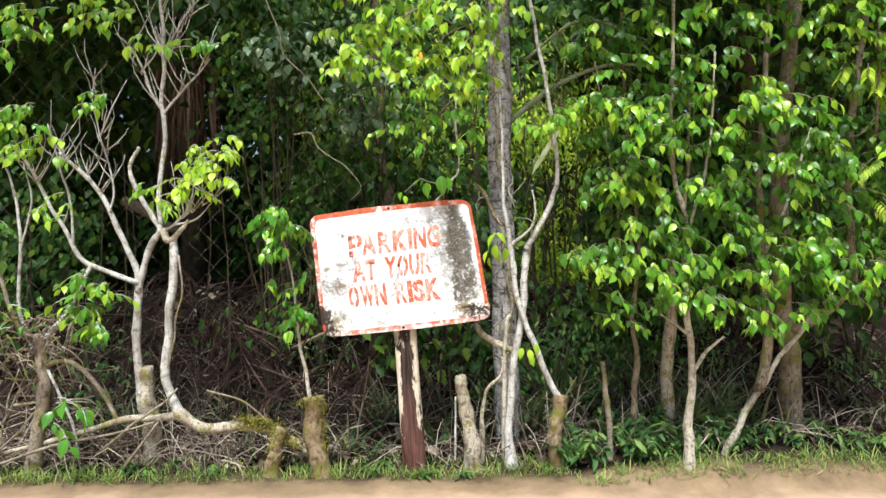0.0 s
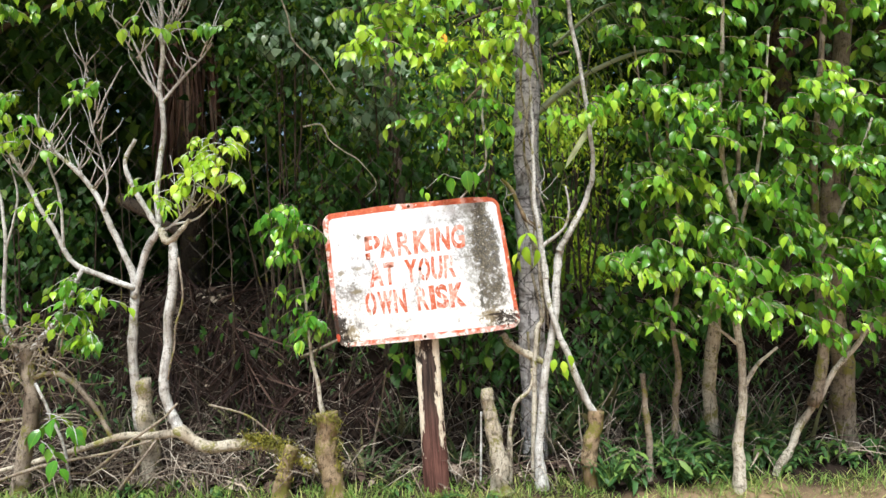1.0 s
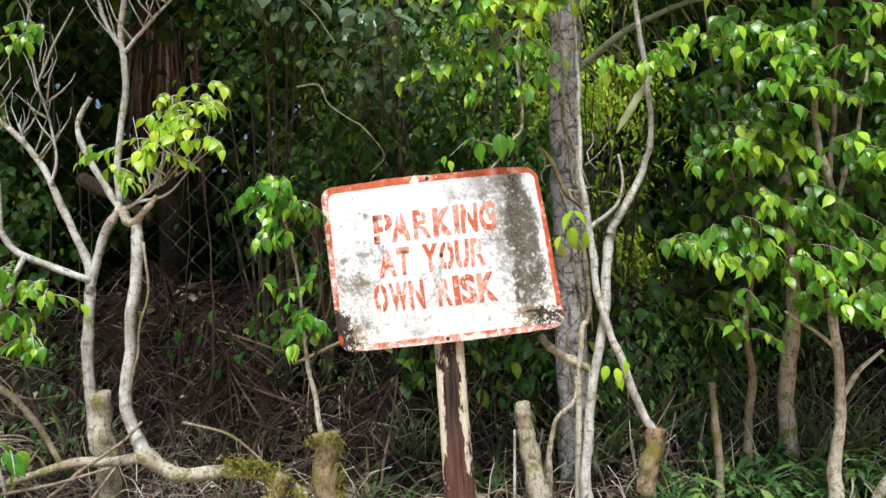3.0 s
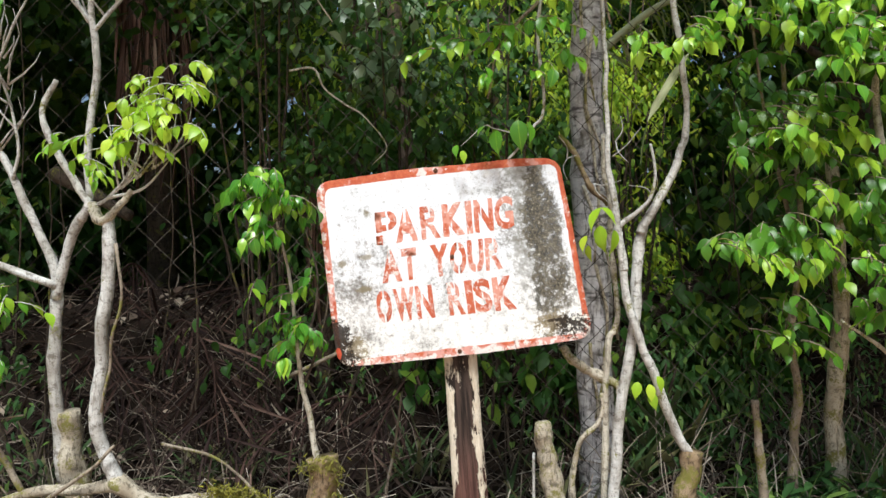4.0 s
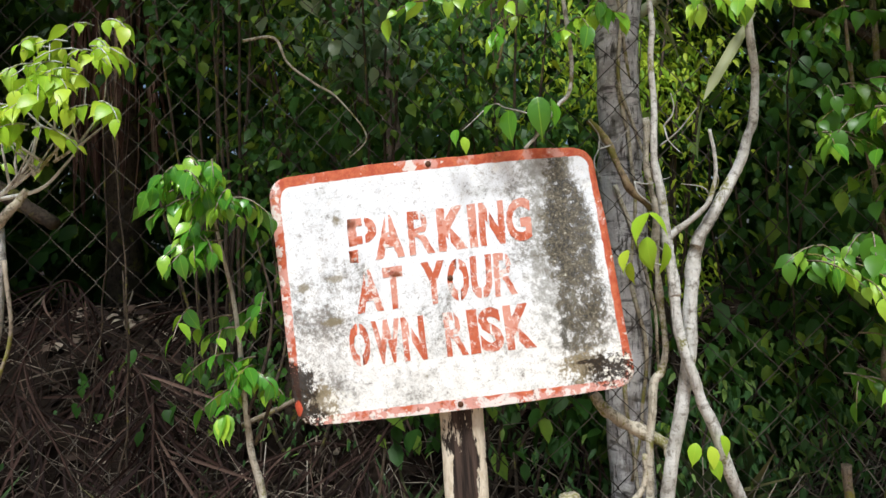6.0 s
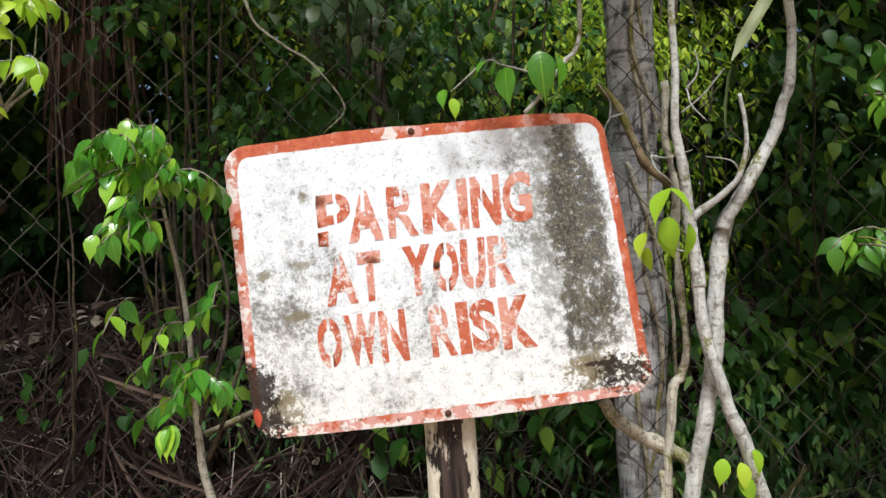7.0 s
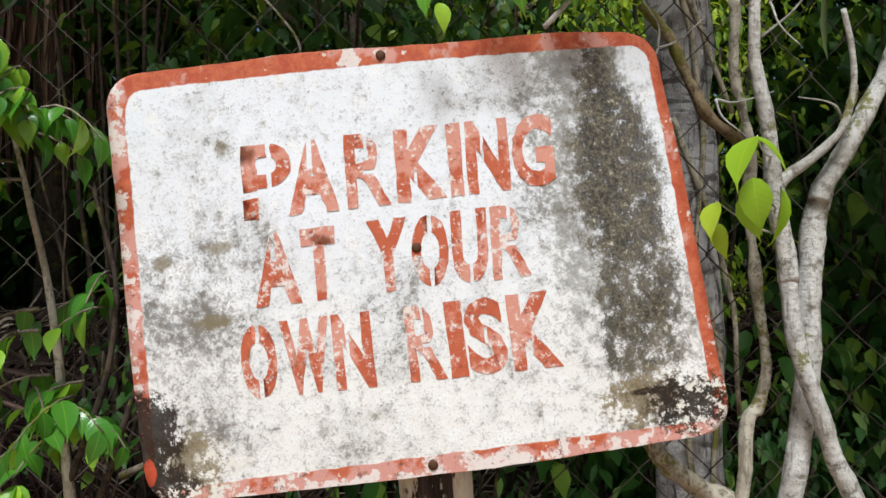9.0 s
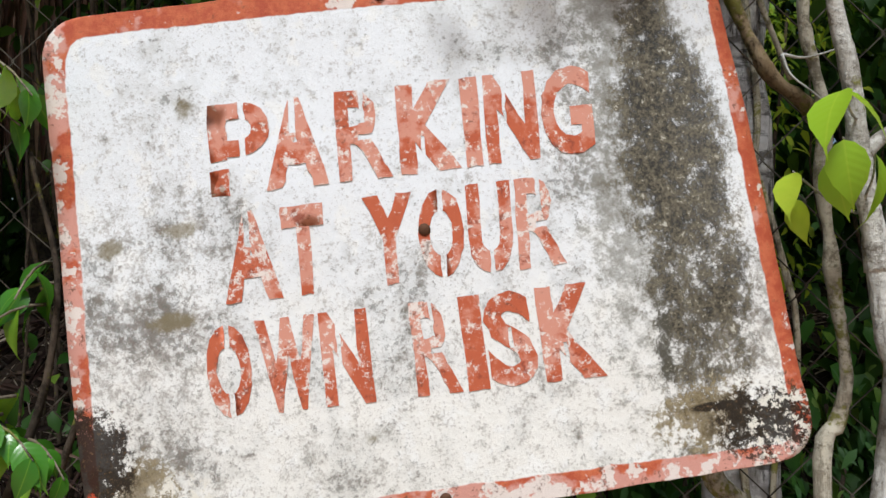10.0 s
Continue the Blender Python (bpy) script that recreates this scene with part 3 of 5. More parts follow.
def build_sign():
    sign = new("sign")
    sign.matrix_world = SIGN_M
    tagged(sign, "weathered white sign with red border and stencilled parking warning", "sign")
    nu, nv, thick = 56, 44, 0.011
    bm = bmesh.new()
    grids = []
    for front in (True, False):
        grid = []
        for j in range(nv + 1):
            v = HALF_H * math.sin((j / nv - 0.5) * math.pi)
            over = max(0, abs(v) - (HALF_H - CORNER))
            inset = CORNER - math.sqrt(max(0, CORNER ** 2 - over ** 2))
            row = []
            for i in range(nu + 1):
                u = (HALF_W - inset) * (2 * i / nu - 1)
                ragged = 0.0016 * noise.noise(Vector((u * 40, v * 40, 3)))
                x, z = board_point(u, v)
                y = board_bow(u, v) + (0 if front else thick)
                p = bm.verts.new((x + ragged, y, z + ragged))
                row.append(p)
            grid.append(row)
        grids.append(grid)
    f, k = grids
    faces = []
    for j in range(nv):
        for i in range(nu):
            faces.append(bm.faces.new((f[j][i], f[j][i + 1], f[j + 1][i + 1], f[j + 1][i])))
            faces.append(bm.faces.new((k[j][i], k[j + 1][i], k[j + 1][i + 1], k[j][i + 1])))
    ring = [(j, 0) for j in range(nv)] + [(nv, i) for i in range(nu)] + [(nv - j, nu) for j in range(nv)] + [(0, nu - i) for i in range(nu)]
    for (a, b), (c, d) in zip(ring, ring[1:] + ring[:1]):
        faces.append(bm.faces.new((f[a][b], f[c][d], k[c][d], k[a][b])))
    for face in faces:
        face.smooth = True
    bmesh.ops.recalc_face_normals(bm, faces=bm.faces)
    me = bpy.data.meshes.new("board")
    bm.to_mesh(me)
    bm.free()
    board = link("board", me, M_SIGN, sign, "mould-stained white board with chipped red border", smooth=False)

    # stencilled letters: rows by their corners, letters by their spans along the row
    rows = (
        (((-0.2688, 0.203), (0.238, 0.211), (0.2325, 0.090), (-0.2726, 0.083)),
         (("P", 0.0, 0.155), ("A", 0.14, 0.302), ("R", 0.325, 0.465), ("K", 0.485, 0.645), ("I", 0.655, 0.70), ("N", 0.715, 0.853), ("G", 0.863, 1.0))),
        (((-0.2659, 0.060), (0.1817, 0.066), (0.1746, -0.053), (-0.267, -0.055)),
         (("A", 0.0, 0.165), ("T", 0.173, 0.295), ("Y", 0.41, 0.555), ("O", 0.567, 0.70), ("U", 0.712, 0.845), ("R", 0.857, 1.0))),
        (((-0.2993, -0.080), (0.2046, -0.080), (0.2077, -0.203), (-0.2995, -0.197)),
         (("O", 0.0, 0.112), ("W", 0.127, 0.28), ("N", 0.287, 0.41), ("R", 0.517, 0.632), ("I", 0.645, 0.70), ("S", 0.705, 0.83), ("K", 0.845, 1.0))),
    )
    # bridges of the stencil, as strips (x0, x1, y0, y1) in the letter's own box
    bridges = {"P": [(0.0, 0.62, 0.28, 0.38), (0.50, 0.60, 0.4, 1.1)], "A": [(0.40, 0.50, 0.6, 1.1)], "R": [(0.44, 0.53, 0.62, 1.1), (0.40, 0.75, 0.44, 0.50)],
               "O": [(0.45, 0.57, -0.1, 0.25), (0.45, 0.57, 0.75, 1.1)], "U": [(0.45, 0.56, -0.1, 0.3)], "G": [(0.45, 0.55, -0.1, 0.0)], "N": [(0.33, 0.40, -0.1, 1.1)],
               "K": [(0.36, 0.42, -0.1, 0.4)], "S": [(0.46, 0.54, 0.40, 0.62)]}
    for corners, letters in rows:
        for char, a0, a1 in letters:
            cu = bpy.data.curves.new("letter", "FONT")
            cu.body, cu.offset, cu.resolution_u, cu.fill_mode = char, {"R": 0.024, "P": 0.022, "S": 0.036, "G": 0.036}.get(char, 0.052 if char in "AOWTYUK" else 0.040), 4, "FRONT"
            tmp = new("letter_outline", cu)
            dg = bpy.context.evaluated_depsgraph_get()
            me = bpy.data.meshes.new_from_object(tmp.evaluated_get(dg))
            bpy.data.objects.remove(tmp)
            bm = bmesh.new()
            bm.from_mesh(me)
            bmesh.ops.remove_doubles(bm, verts=bm.verts, dist=1e-5)
            x0, x1 = min(v.co.x for v in bm.verts), max(v.co.x for v in bm.verts)
            y0, y1 = min(v.co.y for v in bm.verts), max(v.co.y for v in bm.verts)
            for v in bm.verts:
                v.co = ((v.co.x - x0) / (x1 - x0), (v.co.y - y0) / (y1 - y0), 0)
            for bx0, bx1, by0, by1 in bridges.get(char, ()):
                for co, no in (((bx0, 0, 0), (1, 0, 0)), ((bx1, 0, 0), (1, 0, 0)), ((0, by0, 0), (0, 1, 0)), ((0, by1, 0), (0, 1, 0))):
                    bmesh.ops.bisect_plane(bm, geom=bm.verts[:] + bm.edges[:] + bm.faces[:], plane_co=co, plane_no=no)
                gone = [g for g in bm.faces if bx0 < g.calc_center_median().x < bx1 and by0 < g.calc_center_median().y < by1]
                bmesh.ops.delete(bm, geom=gone, context="FACES")
            bmesh.ops.triangulate(bm, faces=bm.faces[:])
            bmesh.ops.subdivide_edges(bm, edges=[e for e in bm.edges if e.calc_length() > 0.2], cuts=2, use_grid_fill=False)
            bmesh.ops.triangulate(bm, faces=bm.faces[:])
            for v in bm.verts:
                a = a0 + (a1 - a0) * v.co.x
                x, z = quad_map(a, v.co.y, *corners)
                rag = 0.0022
                x += rag * noise.noise(Vector((x * 90, z * 90, 1)))
                z += rag * noise.noise(Vector((x * 90, z * 90, 7)))
                v.co = (x, board_bow(x, z) - 0.0008, z)
            bmesh.ops.recalc_face_normals(bm, faces=bm.faces[:])
            out = bpy.data.meshes.new("letter")
            bm.to_mesh(out)
            bm.free()
            link("letter", out, M_LETTER, board, "faded red-brown stencilled letter", smooth=False)

    # rusty nail heads
    for x, z in ((-0.006, 0.012), (-0.018, -0.331), (-0.030, 0.332)):
        bm = bmesh.new()
        bmesh.ops.create_uvsphere(bm, u_segments=10, v_segments=6, radius=0.0085)
        for v in bm.verts:
            v.co = (v.co.x + x, v.co.y * 0.45 + board_bow(x, z) - 0.001, v.co.z + z)
        me = bpy.data.meshes.new("nail_head")
        bm.to_mesh(me)
        bm.free()
        link("nail_head", me, M_NAIL, board, "rusty round nail head")

    # the post, a worn square timber set in the ground behind the board
    top, foot = Vector((-0.165, 3.515, 1.42)), Vector((-0.078, 3.50, -0.12))
    axis = (top - foot)
    bm = bmesh.new()
    rings = []
    for i in range(41):
        t = i / 40
        c = foot + axis * t
        half = 0.066 - 0.010 * t
        ring = []
        for k in range(16):
            th = 2 * math.pi * (k + 0.5) / 16
            sq = 1 / max(abs(math.cos(th)), abs(math.sin(th)))
            r = half * min(sq, 1.28) * (1 + 0.05 * noise.noise(Vector((math.cos(th) * 3, math.sin(th) * 3, t * 9))) + 0.03 * noise.noise(Vector((math.cos(th) * 9, math.sin(th) * 9, t * 30))))
            ring.append(bm.verts.new(c + Vector((r * math.cos(th), 0.62 * r * math.sin(th), 0))))
        rings.append(ring)
    for a, b in zip(rings, rings[1:]):
        for k in range(16):
            bm.faces.new((a[k], a[(k + 1) % 16], b[(k + 1) % 16], b[k]))
    bm.faces.new(rings[-1])
    m = Matrix.Translation(foot) @ Matrix.Rotation(math.atan2(axis.x, axis.z), 4, "Y")
    bm.transform(m.inverted())
    me = bpy.data.meshes.new("post")
    bm.to_mesh(me)
    bm.free()
    ob = link("post", me, M_POST, sign, "square timber post with peeling white and red paint")
    ob.matrix_parent_inverse = SIGN_M.inverted()
    ob.matrix_basis = m


build_sign()


# ---- the trees of the living fence ----
rng = random.Random(21)
PI = math.pi
FRONT = -PI / 2


def crown(tree, clusters, material, twig_material, size=0.061, template=OVATE):
    """Clusters of (centre, reach, sprays, leaves a spray, material or None): each leaf a part, twigs one part."""
    lines = []
    for centre, reach, count, leaves, other, big in clusters:
        fr, tw = sprays(rng, centre, reach, round(count * 1.4), leaves, size * big, FRONT)
        leaf_parts(fr, tree, other or material, template)
        lines += tw
    twig_mesh("twig", lines, tree, twig_material)


def left_tree():
    t = thing("tree", (-1.65, 3.66, 0.02), "pale crooked tree with sparse yellow-green leaves", "tree", "trees of the living fence")
    B, P = M_BARK_BROWN, M_BARK_PALE
    limb("trunk", t, [(-1.65, 3.66, -0.05), (-1.63, 3.66, 0.23), (-1.65, 3.65, 0.43), (-1.66, 3.65, 0.60)], 0.048, 0.038, M_BARK_GREY, 18, 0.55, flare=0.03)
    limb("trunk", t, [(-1.67, 3.64, 0.33), (-1.69, 3.64, 0.5), (-1.70, 3.64, 0.76), (-1.68, 3.64, 1.06)], 0.040, 0.033, P)
    limb("branch", t, [(-1.68, 3.64, 1.03), (-1.70, 3.64, 1.19), (-1.80, 3.64, 1.42), (-1.87, 3.64, 1.59), (-1.98, 3.64, 1.72), (-2.12, 3.64, 1.85)], 0.030, 0.014, P)
    limb("branch", t, [(-1.68, 3.63, 1.04), (-1.63, 3.62, 1.22), (-1.56, 3.61, 1.36)], 0.029, 0.026, P)
    limb("branch", t, [(-1.56, 3.60, 1.34), (-1.53, 3.60, 1.40), (-1.58, 3.60, 1.47), (-1.67, 3.60, 1.66), (-1.70, 3.60, 1.77), (-1.64, 3.60, 1.87)], 0.026, 0.014, P)
    limb("branch", t, [(-1.54, 3.63, 1.38), (-1.55, 3.64, 1.58), (-1.51, 3.64, 1.94), (-1.52, 3.64, 2.14), (-1.50, 3.64, 2.40), (-1.51, 3.64, 2.69), (-1.49, 3.64, 2.95)], 0.024, 0.012, P)
    limb("branch", t, [(-1.53, 3.64, 2.10), (-1.60, 3.64, 2.23), (-1.65, 3.64, 2.37), (-1.70, 3.64, 2.46), (-1.78, 3.64, 2.53)], 0.013, 0.006, P)
    limb("branch", t, [(-1.52, 3.64, 2.06), (-1.42, 3.64, 2.17), (-1.34, 3.64, 2.26), (-1.24, 3.64, 2.38)], 0.013, 0.006, P)
    limb("branch", t, [(-1.50, 3.64, 2.36), (-1.44, 3.64, 2.52), (-1.35, 3.64, 2.65), (-1.27, 3.64, 2.75)], 0.010, 0.004, P)
    limb("branch", t, [(-1.50, 3.64, 2.40), (-1.57, 3.64, 2.56), (-1.59, 3.64, 2.75)], 0.010, 0.004, P)
    limb("branch", t, [(-1.53, 3.60, 1.38), (-1.44, 3.58, 1.43), (-1.35, 3.58, 1.54), (-1.32, 3.58, 1.71)], 0.012, 0.005, P)
    limb("branch", t, [(-1.45, 3.58, 1.42), (-1.31, 3.58, 1.46), (-1.19, 3.58, 1.59)], 0.010, 0.004, P)
    limb("trunk", t, [(-1.45, 3.58, 1.34), (-1.44, 3.56, 1.22), (-1.47, 3.56, 0.90), (-1.50, 3.56, 0.61), (-1.47, 3.56, 0.45), (-1.43, 3.56, 0.34)], 0.034, 0.040, P)
    limb("branch", t, [(-1.52, 3.60, 1.40), (-1.47, 3.57, 1.33), (-1.40, 3.57, 1.39), (-1.36, 3.58, 1.45)], 0.021, 0.009, M_BARK_GREY, 12, 0.6)
    limb("branch", t, [(-1.45, 3.56, 0.36), (-1.29, 3.56, 0.26), (-1.07, 3.56, 0.27), (-0.88, 3.56, 0.23), (-0.68, 3.55, 0.11)], 0.030, 0.024, M_BARK_GREY, 14, 0.4)
    moss_fuzz(t, [(-1.08, 3.545, 0.295), (-0.98, 3.54, 0.29), (-0.88, 3.54, 0.25), (-0.74, 3.535, 0.16)], 0.036, 1700)
    limb("branch", t, [(-1.43, 3.56, 0.34), (-1.58, 3.56, 0.32), (-1.73, 3.56, 0.32), (-1.97, 3.56, 0.25), (-2.16, 3.56, 0.20), (-2.45, 3.56, 0.13)], 0.025, 0.012, M_BARK_GREY)
    limb("branch", t, [(-1.67, 3.62, 1.09), (-1.84, 3.60, 1.16), (-2.00, 3.60, 1.25), (-2.08, 3.60, 1.41), (-2.18, 3.60, 1.59), (-2.26, 3.60, 1.75), (-2.37, 3.60, 1.91)], 0.024, 0.012, P)
    limb("branch", t, [(-2.03, 3.60, 1.28), (-2.04, 3.60, 1.56), (-2.10, 3.60, 1.78), (-2.16, 3.60, 2.01)], 0.013, 0.006, P)
    limb("branch", t, [(-1.83, 3.63, 1.50), (-1.80, 3.62, 1.65), (-1.86, 3.62, 1.91), (-1.91, 3.62, 2.14), (-1.89, 3.62, 2.33)], 0.010, 0.004, P)
    limb("branch", t, [(-1.87, 3.62, 1.94), (-1.78, 3.62, 2.14), (-1.71, 3.62, 2.26)], 0.008, 0.004, P)
    limb("branch", t, [(-1.41, 3.55, 1.25), (-1.39, 3.53, 1.05), (-1.43, 3.53, 0.85), (-1.47, 3.53, 0.62)], 0.008, 0.006, B)
    Y = M_LEAF_YOUNG
    crown(t, [
        ((-1.26, 3.52, 1.70), (0.20, 0.08, 0.24), 26, 5, M_LEAF_LIME, 1.0), ((-1.52, 3.55, 1.60), (0.16, 0.06, 0.10), 7, 4, Y, 0.9),
        ((-1.26, 3.60, 2.45), (0.12, 0.06, 0.08), 4, 4, None, 1.0), ((-1.88, 3.58, 2.64), (0.20, 0.10, 0.13), 12, 5, Y, 1.0),
        ((-2.36, 3.55, 2.20), (0.20, 0.12, 0.32), 20, 5, None, 1.05), ((-2.20, 3.52, 2.55), (0.30, 0.10, 0.18), 14, 5, None, 1.05), ((-2.22, 3.52, 1.90), (0.22, 0.10, 0.16), 9, 5, Y, 1.0),
        ((-2.06, 3.52, 1.55), (0.11, 0.06, 0.08), 4, 4, Y, 0.9), ((-1.86, 3.49, 1.02), (0.13, 0.07, 0.20), 26, 5, None, 0.95),
        ((-1.84, 3.55, 2.12), (0.10, 0.06, 0.08), 4, 4, None, 1.0), ((-1.62, 3.58, 2.45), (0.12, 0.06, 0.10), 4, 4, Y, 1.0),
    ], M_LEAF, P)
    shade_crown(t, ((-3.2, -0.3), (3.1, 4.0), (3.0, 3.8)), 2600, M_FOLIAGE_SHADED)
    # bare fine twigs in the top and along the limbs
    lines = []
    for _ in range(120):
        p, q = rng.choice([((-1.52, 3.64, 2.14), (-1.50, 3.64, 2.8)), ((-1.50, 3.64, 2.36), (-1.30, 3.64, 2.72)), ((-1.53, 3.64, 2.1), (-1.76, 3.64, 2.52)), ((-1.52, 3.64, 2.06), (-1.26, 3.64, 2.36)),
                           ((-1.87, 3.64, 1.59), (-2.12, 3.64, 1.85)), ((-1.80, 3.62, 1.65), (-1.90, 3.62, 2.3)), ((-2.08, 3.6, 1.41), (-2.36, 3.6, 1.9)), ((-1.44, 3.58, 1.43), (-1.2, 3.58, 1.58)), ((-2.04, 3.6, 1.5), (-2.15, 3.6, 2.0))])
        root = np.array(p) + (np.array(q) - np.array(p)) * rng.random()
        a, up, ln = rng.uniform(-1, 1), rng.uniform(0.4, 1), rng.uniform(0.12, 0.35)
        lines.append([root + ln * s * np.array((a * (1 - 0.4 * s), rng.uniform(-0.15, 0.15), up)) for s in (0, 0.35, 0.7, 1)])
    twig_mesh("twig", lines, t, P, 0.0055, 0.0015)


def shade_crown(tree, box, count, material):
    """Leaves added above the view, unseen, to shade the bank and forest behind."""
    (x0, x1), (y0, y1), (z0, z1) = box
    fr = []
    for _ in range(count // 5):
        fr += sprays(rng, (rng.uniform(x0, x1), rng.uniform(y0, y1), rng.uniform(z0, z1)), (0.05, 0.05, 0.05), 1, 5, 0.085, FRONT)[0]
    ob = joined("crown", OVATE, fr, material, tree, np.array(tree.matrix_world.translation))
    ob["kind"] = "stuff"


def left_stump():
    t = thing("tree", (-2.26, 3.55, 0.05), "brown pollarded trunk with tangled bare limbs", "tree", "trees of the living fence")
    B, P = M_BARK_BROWN, M_BARK_PALE
    limb("trunk", t, [(-2.27, 3.55, -0.03), (-2.21, 3.55, 0.34), (-2.19, 3.55, 0.61), (-2.21, 3.55, 0.82)], 0.052, 0.044, B, flare=0.03)
    limb("branch", t, [(-2.20, 3.55, 0.63), (-2.05, 3.54, 0.66), (-1.91, 3.54, 0.56), (-1.82, 3.55, 0.41), (-1.78, 3.56, 0.31)], 0.020, 0.014, B)
    limb("branch", t, [(-2.21, 3.55, 0.75), (-2.03, 3.55, 0.96), (-1.91, 3.56, 1.20)], 0.026, 0.016, P)
    limb("branch", t, [(-2.16, 3.54, 0.61), (-2.03, 3.54, 0.32), (-1.98, 3.54, 0.0)], 0.013, 0.010, P)
    limb("branch", t, [(-2.22, 3.55, 0.79), (-2.32, 3.55, 0.85), (-2.41, 3.55, 1.11), (-2.50, 3.56, 1.4)], 0.019, 0.010, B)
    limb("branch", t, [(-2.25, 3.57, 0.70), (-2.33, 3.58, 0.95), (-2.32, 3.58, 1.30), (-2.34, 3.58, 1.59), (-2.42, 3.58, 1.85)], 0.019, 0.009, P)
    limb("branch", t, [(-2.32, 3.58, 1.30), (-2.25, 3.58, 1.56), (-2.29, 3.58, 1.78)], 0.010, 0.005, P)
    lines = []
    for k in range(16):
        x, z, a = rng.uniform(-2.6, -2.05), rng.uniform(0.05, 0.75), rng.uniform(-0.6, 1.6)
        ln, y = rng.uniform(0.3, 0.6), 3.56 + rng.uniform(-0.06, 0.08)
        limb("branch", t, [(x, y, z), (x + 0.35 * ln * math.cos(a), y, z + 0.35 * ln * math.sin(a) + rng.uniform(-0.05, 0.05)), (x + 0.7 * ln * math.cos(a), y + 0.02, z + 0.7 * ln * math.sin(a) + rng.uniform(-0.05, 0.05)), (x + ln * math.cos(a), y + 0.03, z + ln * math.sin(a))], rng.uniform(0.006, 0.011), 0.004, M_BARK_GREY if k % 4 == 0 else B, 7, 0.4, wobble=0.03)
    for _ in range(90):
        root = np.array((-2.22 + rng.uniform(-0.25, 0.2), 3.52 + rng.uniform(-0.08, 0.05), 0.78 + rng.uniform(-0.12, 0.15)))
        a, up, ln = rng.uniform(-1, 1), rng.uniform(-0.7, 1), rng.uniform(0.1, 0.3)
        lines.append([root + ln * s * np.array((a, rng.uniform(-0.2, 0.2), up - 0.6 * s)) for s in (0, 0.35, 0.7, 1)])
    twig_mesh("twig", lines, t, B, 0.005, 0.002)
    crown(t, [((-2.30, 3.48, 0.95), (0.20, 0.08, 0.16), 7, 4, None, 0.75), ((-2.42, 3.5, 1.55), (0.10, 0.08, 0.2), 5, 4, None, 0.9), ((-2.05, 3.48, 0.42), (0.12, 0.06, 0.12), 4, 4, None, 1.5)], M_LEAF_SHRUB, P)


def middle_shrub():
    t = thing("sapling", (-0.63, 3.48, 0.05), "young leafy shoot sprouting from a mossy brown stump", "sapling")
    limb("stump", t, [(-0.61, 3.48, -0.03), (-0.635, 3.48, 0.12), (-0.655, 3.48, 0.26), (-0.64, 3.48, 0.38), (-0.645, 3.48, 0.45)], 0.050, 0.056, M_BARK_STUMP, 30, 0.32, flare=0.03)
    moss_fuzz(t, [(-0.70, 3.44, 0.42), (-0.64, 3.43, 0.45), (-0.59, 3.45, 0.40)], 0.035, 260)
    moss_fuzz(t, [(-0.585, 3.45, 0.40), (-0.58, 3.45, 0.25), (-0.585, 3.46, 0.15)], 0.022, 160)
    limb("stem", t, [(-0.665, 3.49, 0.42), (-0.70, 3.50, 0.65), (-0.73, 3.50, 0.80), (-0.75, 3.50, 1.00), (-0.78, 3.50, 1.22), (-0.82, 3.50, 1.42)], 0.018, 0.005, M_BARK_TAN)
    limb("stem", t, [(-0.73, 3.50, 0.80), (-0.67, 3.50, 0.96), (-0.66, 3.52, 1.12), (-0.70, 3.53, 1.3)], 0.0065, 0.003, M_BARK_DARK)
    limb("stem", t, [(-0.71, 3.51, 0.72), (-0.66, 3.53, 0.85), (-0.62, 3.54, 1.05), (-0.63, 3.55, 1.35)], 0.006, 0.003, M_BARK_DARK)
    S = M_LEAF_SHRUB
    crown(t, [((-0.83, 3.45, 1.47), (0.10, 0.09, 0.06), 11, 6, S, 0.98), ((-0.79, 3.46, 1.43), (0.06, 0.07, 0.07), 8, 6, S, 0.98), ((-0.81, 3.43, 1.31), (0.06, 0.06, 0.05), 7, 6, S, 1.0),
              ((-0.87, 3.44, 1.10), (0.03, 0.04, 0.02), 1, 4, S, 1.1), ((-0.77, 3.45, 1.06), (0.05, 0.04, 0.05), 2, 4, S, 1.0), ((-0.72, 3.50, 0.94), (0.07, 0.05, 0.06), 7, 6, S, 0.92),
              ((-0.68, 3.53, 1.12), (0.04, 0.03, 0.05), 2, 3, S, 0.9)], S, M_BARK_BROWN)
    fr = [leaf_frame((-0.765, 3.42, 0.83), FRONT + 0.4 * k, 0.7, 0.2, 0.075) for k in (-1, 0, 1)]
    leaf_parts(fr, t, M_LEAF_YOUNG)


def mossy_stub():
    t = thing("stump", (-0.88, 3.50, 0.05), "low rotten stump under green moss", "stump")
    limb("wood", t, [(-0.89, 3.50, -0.03), (-0.87, 3.50, 0.1), (-0.86, 3.50, 0.16), (-0.83, 3.51, 0.27)], 0.044, 0.036, M_BARK_STUMP, 26, 0.35, flare=0.04)
    moss_fuzz(t, [(-0.87, 3.46, 0.10), (-0.86, 3.46, 0.2), (-0.83, 3.47, 0.28)], 0.035, 260)


